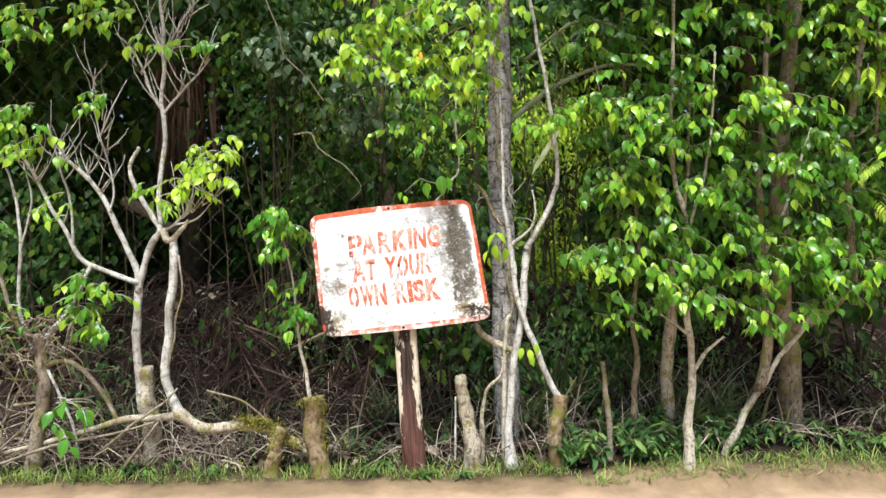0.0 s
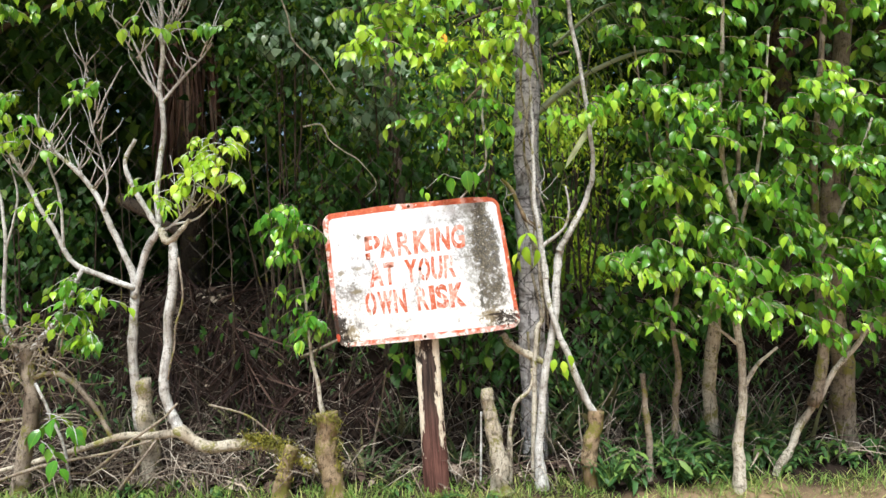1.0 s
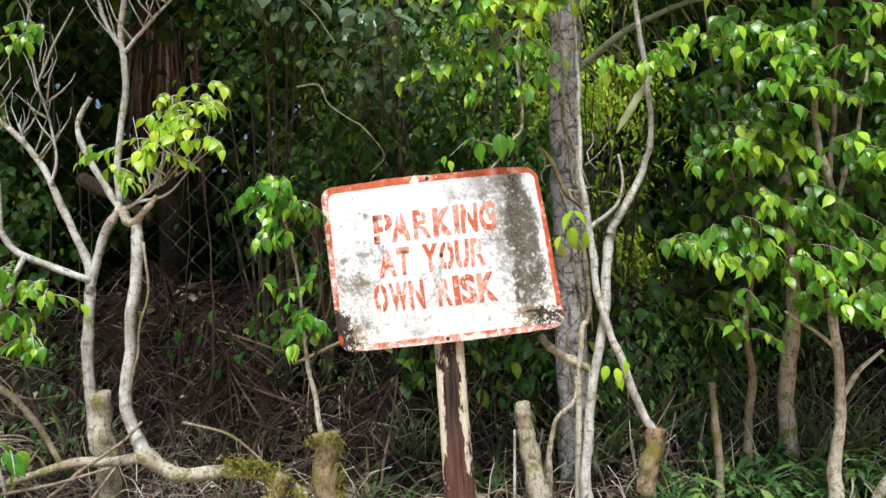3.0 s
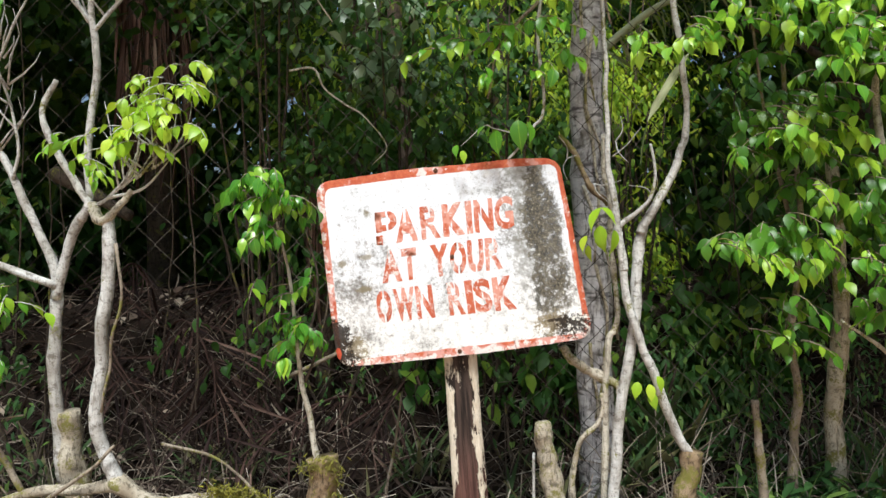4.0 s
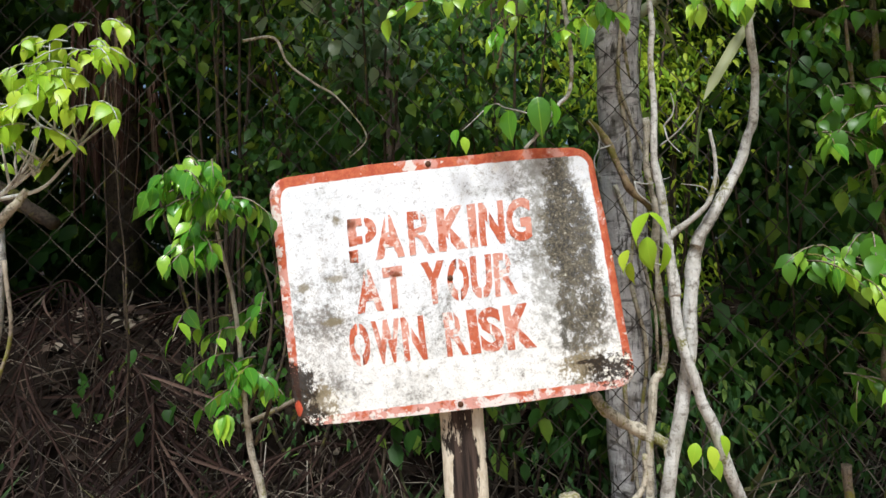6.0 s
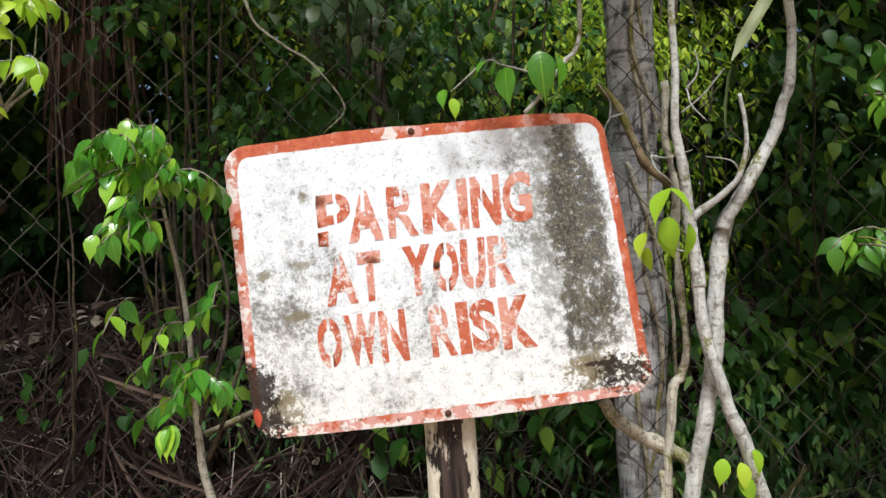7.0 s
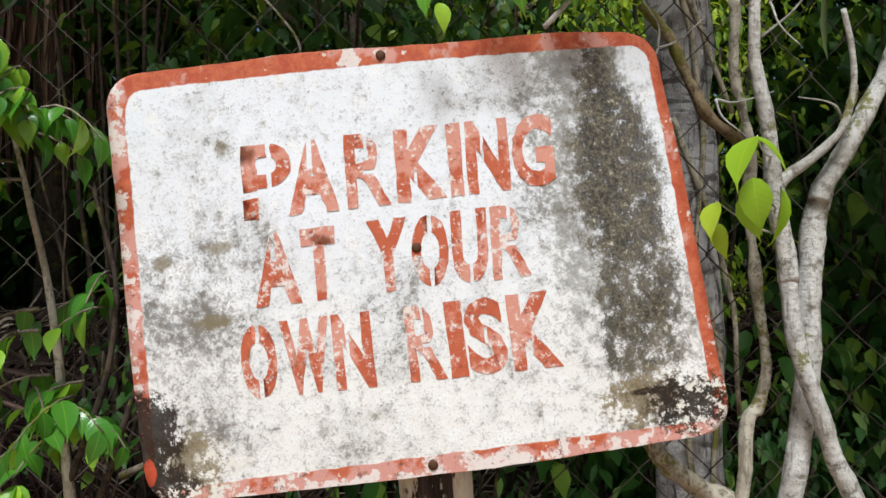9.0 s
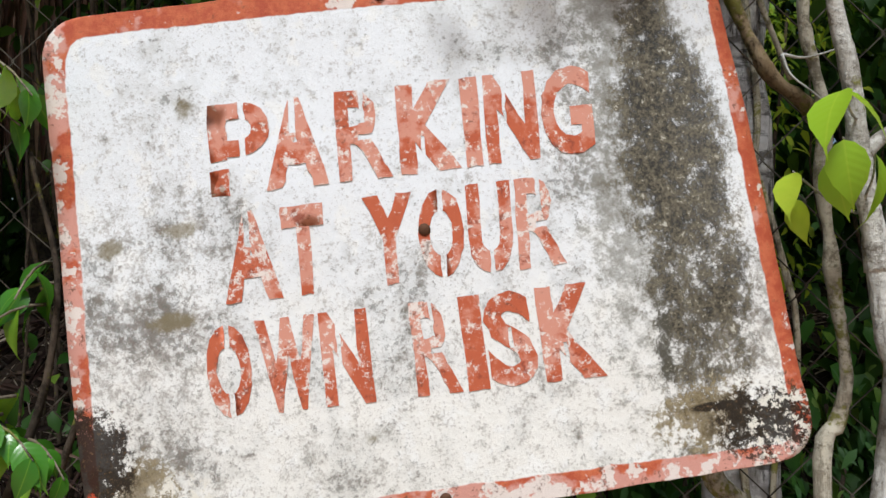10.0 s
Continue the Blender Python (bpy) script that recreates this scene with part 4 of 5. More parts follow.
def grey_stub():
    t = thing("stump", (0.24, 3.52, 0.03), "grey cut-off trunk stub beside the sign", "stump")
    limb("wood", t, [(0.25, 3.52, -0.04), (0.23, 3.52, 0.15), (0.205, 3.52, 0.35), (0.18, 3.52, 0.50), (0.175, 3.52, 0.55)], 0.047, 0.028, M_BARK_GREY, 18, 0.6, flare=0.05)
    limb("wood", t, [(0.30, 3.58, 0.0), (0.30, 3.58, 0.30), (0.33, 3.58, 0.45), (0.41, 3.58, 0.53), (0.42, 3.58, 0.64)], 0.016, 0.008, M_BARK_GREY, 12, 0.4)
    limb("wood", t, [(0.14, 3.56, 0.0), (0.145, 3.56, 0.2), (0.15, 3.56, 0.42)], 0.011, 0.008, M_BARK_PALE)


def right_tree():
    t = thing("tree", (0.46, 3.52, 0.03), "pale forked tree with bright young leaves overhead", "tree", "trees of the living fence")
    P, B = M_BARK_PALE, M_BARK_BROWN
    limb("trunk", t, [(0.467, 3.540, -0.040), (0.447, 3.540, 0.200), (0.466, 3.540, 0.426), (0.505, 3.540, 0.747), (0.522, 3.540, 0.869), (0.538, 3.540, 0.979), (0.548, 3.540, 1.068), (0.553, 3.540, 1.146), (0.559, 3.540, 1.212), (0.575, 3.540, 1.285)], 0.031, 0.030, P, 14, flare=0.025)
    limb("branch", t, [(0.559, 3.530, 1.256), (0.571, 3.530, 1.289), (0.606, 3.530, 1.344), (0.648, 3.530, 1.422), (0.683, 3.530, 1.488), (0.713, 3.530, 1.566), (0.744, 3.530, 1.667), (0.699, 3.520, 2.058), (0.600, 3.520, 2.588), (0.571, 3.520, 2.839)], 0.030, 0.013, P, 12)
    limb("trunk", t, [(0.73, 3.52, -0.04), (0.705, 3.52, 0.15), (0.72, 3.52, 0.28), (0.74, 3.52, 0.43)], 0.036, 0.038, M_BARK_STUMP, 16, 0.45, flare=0.03)
    limb("trunk", t, [(0.734, 3.510, 0.414), (0.684, 3.510, 0.501), (0.588, 3.490, 0.740), (0.551, 3.490, 0.815), (0.514, 3.490, 0.923), (0.491, 3.492, 1.041), (0.484, 3.497, 1.148), (0.468, 3.502, 1.26)], 0.027, 0.0205, P, 12)
    limb("branch", t, [(0.486, 3.500, 1.115), (0.485, 3.500, 1.169), (0.470, 3.500, 1.244), (0.460, 3.500, 1.309), (0.451, 3.500, 1.374), (0.442, 3.500, 1.444), (0.430, 3.500, 1.514), (0.424, 3.500, 1.589), (0.421, 3.500, 1.653), (0.425, 3.500, 1.817), (0.425, 3.500, 1.994), (0.360, 3.500, 2.700)], 0.025, 0.010, P, 12)
    limb("branch", t, [(0.470, 3.500, 1.282), (0.493, 3.500, 1.303), (0.526, 3.500, 1.327), (0.560, 3.500, 1.357), (0.584, 3.500, 1.386), (0.601, 3.500, 1.449), (0.602, 3.500, 1.514), (0.592, 3.500, 1.589)], 0.015, 0.007, P)
    limb("branch", t, [(0.455, 3.520, 1.546), (0.514, 3.520, 1.594), (0.566, 3.520, 1.656)], 0.004, 0.002, P, 6)
    limb("branch", t, [(0.271, 3.600, 0.821), (0.308, 3.600, 0.774), (0.360, 3.600, 0.732), (0.419, 3.600, 0.701), (0.495, 3.600, 0.658), (0.485, 3.540, 0.652)], 0.017, 0.021, M_BARK_GREY, 12, 0.4)
    limb("branch", t, [(0.418, 3.580, 0.000), (0.442, 3.580, 0.770), (0.465, 3.580, 0.884), (0.478, 3.580, 0.952), (0.473, 3.580, 1.043), (0.469, 3.580, 1.135), (0.463, 3.580, 1.249), (0.452, 3.580, 1.398), (0.442, 3.580, 1.524), (0.436, 3.580, 1.638)], 0.019, 0.014, M_BARK_TAN, 12, 0.45)
    limb("branch", t, [(0.275, 3.620, 1.640), (0.328, 3.620, 1.584), (0.365, 3.620, 1.517), (0.403, 3.620, 1.428), (0.466, 3.620, 1.375)], 0.011, 0.013, M_BARK_STUMP, 12, 0.6)
    for k in range(9):
        p = ((0.30, 3.60, 1.55), (0.40, 3.58, 1.45), (0.46, 3.5, 1.6), (0.60, 3.52, 1.4))[k % 4]
        a = rng.uniform(0, 2 * PI)
        limb("twig", t, [p, (p[0] + 0.04 * math.cos(a), p[1] - 0.01, p[2] + 0.04 * math.sin(a)), (p[0] + 0.10 * math.cos(a + 0.3), p[1] - 0.02, p[2] + 0.09 * math.sin(a + 0.3))], 0.004, 0.0015, P, 6)
    # overhanging limbs above the sign
    limb("branch", t, [(0.42, 3.5, 2.4), (0.25, 3.46, 2.3), (0.17, 3.45, 2.05), (0.18, 3.43, 1.72), (0.15, 3.43, 1.65), (0.12, 3.43, 1.61), (0.05, 3.43, 1.53)], 0.012, 0.006, P)
    limb("branch", t, [(0.12, 3.43, 1.61), (0.01, 3.43, 1.64), (-0.03, 3.43, 1.65), (-0.12, 3.43, 1.58)], 0.004, 0.002, P)
    limb("branch", t, [(0.40, 3.5, 2.5), (0.1, 3.45, 2.62), (-0.15, 3.42, 2.5), (-0.3, 3.4, 2.3)], 0.012, 0.005, B)
    limb("branch", t, [(0.17, 3.45, 2.1), (0.03, 3.44, 1.95), (-0.02, 3.44, 1.75)], 0.009, 0.004, B)
    Y, S = M_LEAF_YOUNG, M_LEAF
    crown(t, [
        ((-0.22, 3.38, 2.42), (0.26, 0.12, 0.32), 42, 5, Y, 1.05), ((0.14, 3.40, 2.36), (0.24, 0.12, 0.40), 34, 5, Y, 1.0), ((0.12, 3.36, 2.40), (0.26, 0.10, 0.36), 24, 5, M_LEAF_LIME, 1.0),
        ((0.02, 3.42, 1.98), (0.28, 0.10, 0.17), 18, 5, S, 1.0), ((0.40, 3.42, 2.62), (0.18, 0.1, 0.18), 10, 5, Y, 1.0), ((-0.42, 3.40, 2.55), (0.10, 0.1, 0.2), 6, 5, Y, 1.0),
        ((0.62, 3.42, 1.98), (0.22, 0.08, 0.07), 7, 5, Y, 1.0), ((0.85, 3.40, 2.0), (0.18, 0.08, 0.10), 8, 5, S, 1.0),
    ], Y, B)
    fr = [leaf_frame(at, FRONT + a, d, r, size) for at, d, a, r, size in (((0.083, 3.410, 1.666), 1.20, 0.10, 0.30, 0.112), ((0.119, 3.410, 1.660), 0.90, 0.50, -0.40, 0.088), ((0.005, 3.410, 1.630), 1.10, -0.30, 0.30, 0.090), ((-0.012, 3.410, 1.646), 0.70, -1.00, 0.20, 0.048), ((0.017, 3.410, 1.624), 1.20, 0.50, -0.60, 0.057), ((-0.137, 3.410, 1.580), 0.90, -0.40, 0.20, 0.048), ((-0.118, 3.410, 1.560), 1.10, 0.60, 0.30, 0.048), ((-0.036, 3.410, 1.646), 0.40, -0.90, 0.00, 0.048))]
    leaf_parts(fr, t, S)
    fr = [leaf_frame(at, FRONT + a, d, r, size) for at, a, d, r, size in
          (((0.378, 3.41, 1.350), -1.05, 0.60, 0.15, 0.098), ((0.380, 3.41, 1.350), 1.20, 0.55, 0.35, 0.082), ((0.372, 3.40, 1.285), -0.20, 1.30, 0.40, 0.085), ((0.428, 3.42, 1.270), 0.30, 1.28, -0.45, 0.09),
           ((0.335, 3.45, 1.250), -0.90, 0.75, 0.20, 0.068), ((0.378, 3.43, 1.265), 0.15, 1.38, 0.90, 0.080), ((0.345, 3.46, 1.215), -0.60, 1.20, 0.50, 0.060))]
    for a, b in (((0.46, 3.50, 1.33), (0.385, 3.41, 1.352)), ((0.47, 3.50, 1.24), (0.372, 3.40, 1.288)), ((0.47, 3.50, 1.22), (0.428, 3.42, 1.272)), ((0.47, 3.52, 1.20), (0.335, 3.45, 1.252))):
        limb("twig", t, [a, ((a[0] + b[0]) / 2, (a[1] + b[1]) / 2, (a[2] + b[2]) / 2 - 0.008), b], 0.0035, 0.0018, P, 6, 0.1)
    leaf_parts(fr, t, M_LEAF_LIME)
    fr = [leaf_frame((0.56 + dx, 3.45, 0.70 + dz), FRONT + a, 1.0, r, 0.065) for dx, dz, a, r in ((0.0, 0.0, 0.2, 0.1), (0.03, 0.03, 0.8, 0.3), (-0.04, 0.01, -0.7, -0.3), (0.01, -0.03, -0.1, 0.5))]
    leaf_parts(fr, t, M_LEAF_LIME)
    shade_crown(t, ((-0.7, 1.3), (3.15, 4.0), (3.0, 3.8)), 1900, M_FOLIAGE_SHADED)
    leaf_parts([leaf_frame((-0.03, 3.33, 2.32), FRONT, 1.1, 0.2, 0.085)], t, M_LEAF_ORANGE)


M_LEAF_ORANGE = plain_material("leaf_orange", (0.65, 0.26, 0.02), (0.75, 0.36, 0.03), 30, 0.5)
left_tree()
left_stump()
middle_shrub()
mossy_stub()
grey_stub()
right_tree()


def hedge_tree(at, limbs, clusters, label, extra, young=0):
    """A tree of the dense hedge: limbs, leaves nearest the road as parts, the rest joined and darker for shade."""
    t = thing("tree", at, label, "tree", "trees of the living fence")
    for k, (points, r0, r1, mat) in enumerate(limbs):
        limb("trunk" if k == 0 else "branch", t, points, r0, r1, mat, 12, 0.38, flare=0.02 if k == 0 else 0.0)
    near, back, lines = [], [], []
    for centre, reach, count, leaves in clusters:
        fr, tw = sprays(rng, centre, reach, round(count * 1.45), leaves, 0.061, FRONT)
        near += fr
        lines += tw
    near.sort(key=lambda f: f[0][1])
    leaf_parts(near[:young], t, M_LEAF_YOUNG)
    leaf_parts(near[young:300], t, M_LEAF)
    back = near[300:]
    for centre, reach, count in extra:
        back += sprays(rng, centre, reach, count, 5, 0.065, FRONT)[0]
    if back:
        ob = joined("foliage", OVATE, back, M_FOLIAGE_SHADED, t, at)
        ob["kind"] = "stuff"
    twig_mesh("twig", lines, t, M_BARK_BROWN)
    shade_crown(t, ((at[0] - 0.5, at[0] + 0.5), (3.0, 3.9), (3.0, 3.7)), 1100, M_FOLIAGE_SHADED)
    return t


P_, B_, S_ = M_BARK_TAN, M_BARK_BROWN, M_BARK_GREY
hedge_tree((1.39, 3.31, 0.05), [
    ([(1.39, 3.31, -0.02), (1.39, 3.31, 0.35), (1.41, 3.31, 0.62), (1.38, 3.31, 0.89), (1.37, 3.31, 1.16), (1.38, 3.31, 1.43), (1.31, 3.31, 1.67), (1.31, 3.31, 2.03), (1.33, 3.33, 2.6)], 0.034, 0.013, P_),
    ([(1.41, 3.31, 0.58), (1.49, 3.31, 0.71), (1.58, 3.31, 0.78)], 0.018, 0.009, P_),
    ([(1.38, 3.31, 0.80), (1.31, 3.31, 0.86), (1.19, 3.31, 0.94)], 0.012, 0.007, P_),
    ([(1.37, 3.31, 1.28), (1.45, 3.31, 1.52), (1.51, 3.31, 1.79), (1.55, 3.33, 2.3)], 0.015, 0.007, P_),
    ([(1.37, 3.32, 1.4), (1.40, 3.33, 1.7), (1.42, 3.35, 2.1)], 0.016, 0.009, B_)],
    [((1.30, 3.24, 1.35), (0.42, 0.16, 0.30), 52, 6), ((1.35, 3.24, 1.95), (0.45, 0.16, 0.35), 56, 6), ((1.45, 3.28, 2.5), (0.45, 0.2, 0.3), 34, 6), ((1.25, 3.20, 1.02), (0.30, 0.10, 0.12), 16, 5)],
    "slender pale hedge tree thick with glossy green leaves", [((1.4, 3.5, 1.9), (0.5, 0.15, 0.8), 50)])
hedge_tree((1.18, 3.60, 0.10), [
    ([(1.17, 3.60, 0.0), (1.18, 3.60, 0.40), (1.20, 3.60, 0.60), (1.17, 3.60, 0.86), (1.22, 3.60, 1.28), (1.15, 3.60, 1.87), (1.13, 3.60, 2.6)], 0.025, 0.010, B_),
    ([(1.02, 3.52, 0.02), (1.01, 3.51, 0.34), (0.99, 3.50, 0.45), (0.98, 3.50, 0.62)], 0.026, 0.018, B_),
    ([(1.40, 3.70, 0.05), (1.42, 3.70, 0.24), (1.41, 3.70, 0.54), (1.44, 3.70, 0.98), (1.4, 3.7, 1.6)], 0.045, 0.024, S_),
    ([(1.20, 3.6, 1.2), (1.05, 3.55, 1.7), (0.95, 3.5, 2.3)], 0.012, 0.005, B_)],
    [((1.00, 3.40, 1.62), (0.22, 0.12, 0.16), 22, 6), ((1.16, 3.36, 1.42), (0.24, 0.12, 0.22), 24, 6), ((0.98, 3.40, 1.18), (0.22, 0.12, 0.16), 22, 6), ((1.02, 3.40, 0.92), (0.15, 0.08, 0.12), 9, 5), ((1.05, 3.40, 1.95), (0.24, 0.12, 0.30), 26, 6), ((1.05, 3.42, 2.5), (0.35, 0.2, 0.3), 34, 6)],
    "brown-barked hedge tree with drooping leafy sprays", [((1.15, 3.6, 2.2), (0.35, 0.15, 0.5), 24)], 150)
hedge_tree((1.70, 3.45, 0.06), [
    ([(1.62, 3.45, -0.02), (1.67, 3.45, 0.15), (1.76, 3.45, 0.33), (1.84, 3.45, 0.47), (1.95, 3.45, 0.64), (2.06, 3.45, 0.77), (2.15, 3.44, 0.95)], 0.034, 0.014, P_),
    ([(1.83, 3.45, 0.45), (1.89, 3.45, 0.74), (1.86, 3.45, 1.12), (1.84, 3.45, 1.59), (1.86, 3.45, 1.99), (1.9, 3.45, 2.6)], 0.037, 0.016, B_),
    ([(1.86, 3.45, 1.2), (1.98, 3.42, 1.5), (2.1, 3.4, 1.9)], 0.016, 0.008, P_)],
    [((1.85, 3.28, 1.2), (0.40, 0.14, 0.30), 54, 6), ((1.90, 3.28, 1.85), (0.42, 0.14, 0.36), 58, 6), ((1.95, 3.32, 2.5), (0.42, 0.2, 0.30), 32, 6), ((1.72, 3.26, 0.92), (0.25, 0.1, 0.1), 12, 5)],
    "leaning hedge tree with pale bark and dense leaves", [((1.9, 3.55, 1.8), (0.5, 0.15, 0.8), 50)])
hedge_tree((2.20, 3.75, 0.05), [
    ([(2.21, 3.75, -0.03), (2.17, 3.75, 0.28), (2.16, 3.75, 0.62), (2.11, 3.75, 1.10), (2.12, 3.75, 1.9), (2.2, 3.75, 2.7)], 0.092, 0.05, B_),
    ([(2.49, 3.65, 0.9), (2.47, 3.65, 1.4), (2.45, 3.65, 1.69), (2.52, 3.65, 2.28), (2.59, 3.65, 2.80)], 0.03, 0.022, B_),
    ([(2.15, 3.72, 0.75), (2.30, 3.68, 0.82), (2.49, 3.65, 1.0)], 0.035, 0.026, B_),
    ([(2.40, 3.55, 1.75), (2.36, 3.55, 1.86), (2.45, 3.54, 1.88), (2.56, 3.53, 2.00)], 0.010, 0.006, P_)],
    [((2.35, 3.36, 1.25), (0.40, 0.15, 0.32), 52, 6), ((2.45, 3.38, 1.75), (0.40, 0.14, 0.25), 44, 6), ((2.35, 3.38, 2.5), (0.45, 0.2, 0.35), 36, 6), ((2.9, 3.5, 1.7), (0.4, 0.3, 0.8), 40, 6)],
    "thick dark-barked hedge tree carrying dense foliage", [((2.6, 3.7, 2.0), (0.6, 0.2, 0.7), 60)])


# ---- chain-link fence ----
FENCE_Y = 3.76


def build_fence():
    fence = thing("fence", (0, FENCE_Y, 0), "sagging rusty chain-link fence behind the trees", "fence", kind="")
    cell, height = 0.153, 3.3
    count = int(9.6 / (cell / 2))
    for i in range(count):
        x0 = -4.8 + i * cell / 2
        line = []
        rows = int(height / (cell / 2))
        for j in range(rows + 1):
            z = 0.02 + j * cell / 2
            x = x0 + (cell / 2 + 0.003 if (i + j) % 2 else -0.003)
            sag = 0.015 * noise.noise(Vector((x * 0.8, z * 0.8, 4)))
            y = 0.0025 * (1 if j % 2 else -1) + sag + 0.20 * min(1, max(0, (0.40 - x) / 1.1))
            line.append((x + 0.02 * noise.noise(Vector((x * 0.9, z * 0.9, 9))), y, z + 0.025 * noise.noise(Vector((x * 0.7, z * 0.7, 1)))))
        v, f = tube_data(np.array(line), [0.0021] * len(line), 4)
        link("wire", mesh_of("wire", v, f), M_WIRE, fence)


build_fence()


def vine_stem(points, r0, r1):
    t = thing("vine", points[0], "bare pale vine stem hanging through the fence", "vine", "vine stems")
    limb("stem", t, points, r0, r1, M_BARK_TAN, 7)


vine_stem([(-1.04, 3.93, 2.95), (-0.99, 3.93, 2.82), (-0.91, 3.93, 2.61), (-0.88, 3.93, 2.47), (-0.73, 3.93, 2.32), (-0.64, 3.93, 2.19)], 0.0085, 0.005)
vine_stem([(-0.83, 3.93, 1.98), (-0.72, 3.93, 1.99), (-0.67, 3.93, 1.90), (-0.59, 3.93, 1.83), (-0.51, 3.93, 1.78), (-0.41, 3.93, 1.65), (-0.48, 3.93, 1.57)], 0.008, 0.0035)


# ---- palms behind the fence ----
palm = thing("palm", (0.48, 3.87, 0.05), "grey palm trunk standing close behind the fence", "palm")
limb("trunk", palm, [(0.48, 3.87, -0.16), (0.47, 3.87, 0.70), (0.45, 3.87, 1.40), (0.45, 3.87, 2.09), (0.44, 3.87, 2.78), (0.42, 3.87, 3.46)], 0.077, 0.070, M_BARK_PALM, 18, 0.16, wobble=0.02)
for k in range(7):
    z0 = 0.3 + 0.33 * k
    limb("aerial_root", palm, [(0.43 + 0.03 * math.sin(k * 2), 3.80, z0 + 0.5), (0.46 + 0.05 * math.sin(k), 3.785, z0 + 0.2), (0.50 + 0.05 * math.cos(k * 3), 3.80, z0 - 0.15)], 0.008, 0.005, M_BARK_GREY, 7)


def frond(points, width, count, material, rachis_material, label, group, spread=0.9, thick=0.011):
    """A palm frond: midrib and paired leaflets."""
    t = thing("palm_frond", points[0], label, "palm frond", group)
    limb("midrib", t, points, thick, 0.006, rachis_material, 8, 0.1)
    path = smooth_path(points, 8)
    fr = []
    for k in range(count):
        s = 0.12 + 0.86 * k / count
        q = path[min(len(path) - 2, int(s * (len(path) - 1)))]
        d = path[min(len(path) - 1, int(s * (len(path) - 1)) + 1)] - q
        base = math.atan2(d[1], d[0])
        for side in (-1, 1):
            fr.append(leaf_frame(q, base + side * spread * rng.uniform(0.7, 1.2), rng.uniform(0.1, 1.1), rng.gauss(0, 0.5), width * (1.1 - 0.6 * s) * rng.uniform(0.8, 1.2)))
    ob = joined("leaflet", LANCE_THIN, fr, material, t, points[0])
    ob["kind"] = "stuff"


BLADE_BROAD = leaf_template([(0.2, 0.045), (0.6, 0.05), (0.85, 0.025)], 0.5, 0.05)
LANCE_THIN = leaf_template([(0.2, 0.035), (0.6, 0.03)], 0.4, 0.3)
M_FROND_RIB = plain_material("frond_rib", (0.26, 0.30, 0.17), (0.42, 0.45, 0.30), 18, 0.55)
M_FROND = leaf_material("frond_green", (0.10, 0.15, 0.06), (0.20, 0.26, 0.10), (0.34, 0.36, 0.18), 0.3, True, 0.5, 0.3, 0.3)
frond([(0.50, 4.05, 2.04), (0.77, 4.0, 2.25), (1.12, 3.95, 2.39), (1.45, 3.9, 2.36)], 0.20, 16, M_FROND, M_FROND_RIB, "arching pale green palm frond", "green palm fronds", thick=0.021)
frond([(0.66, 4.2, 2.50), (0.96, 4.15, 2.72), (1.22, 4.1, 2.68), (1.50, 4.05, 2.45)], 0.20, 16, M_FROND, M_FROND_RIB, "arching pale green palm frond", "green palm fronds")
hung = thing("palm_frond", (0.60, 3.60, 1.68), "dry pale palm leaflet hanging in the branches", "palm frond", "green palm fronds")
joined("leaflet", BLADE_BROAD, [leaf_frame((0.60, 3.55, 1.68), -2.3, 1.1, 0.9, 0.21), leaf_frame((0.60, 3.56, 1.68), 0.2, -1.0, 0.8, 0.35)], M_FROND, hung, (0.60, 3.60, 1.68))


def skirt_palm(x, y, top, bottom, radius, strips, girth=0.16, stem=0.8, lengths=(0.7, 1.4)):
    """A palm whose dead leaves hang round the trunk."""
    t = thing("palm", (x, y, 0.5), "old palm with a skirt of hanging brown dead leaves", "palm")
    limb("trunk", t, [(x, y, 0.3), (x + 0.03, y, 1.5), (x, y, top + stem)], girth, girth * 0.8, M_BARK_DARK, 12)
    fr = []
    for _ in range(strips):
        a = rng.uniform(0, 2 * PI)
        z = rng.uniform(bottom + 0.6 * lengths[0], top + 0.3 * lengths[1])
        r = radius * (1.15 - 0.55 * (z - bottom) / (top - bottom + 0.5))
        fr.append(leaf_frame((x + r * 0.6 * math.cos(a), y + r * 0.6 * math.sin(a), z), a, rng.uniform(1.42, 1.54), rng.uniform(-1.5, 1.5), rng.uniform(*lengths)))
    ob = joined("dead_leaf", BLADE_WIDE, fr, M_SKIRT, t, (x, y, 0.5))
    ob["kind"] = "stuff"


BLADE_CURLED = leaf_template([(0.15, 0.010), (0.4, 0.015), (0.65, 0.013), (0.85, 0.007)], 0.6, 0.25)
BLADE_WIDE = leaf_template([(0.1, 0.010), (0.5, 0.016), (0.85, 0.009)], 0.5, 0.10)
skirt_palm(-2.78, 7.4, 4.8, 2.2, 0.44, 210)
skirt_palm(-0.82, 4.66, 1.72, 1.0, 0.11, 46, 0.05, 0.0, (0.35, 0.6))


LANCE_SHORT = leaf_template([(0.3, 0.16), (0.65, 0.13)], 0.3, 0.2)


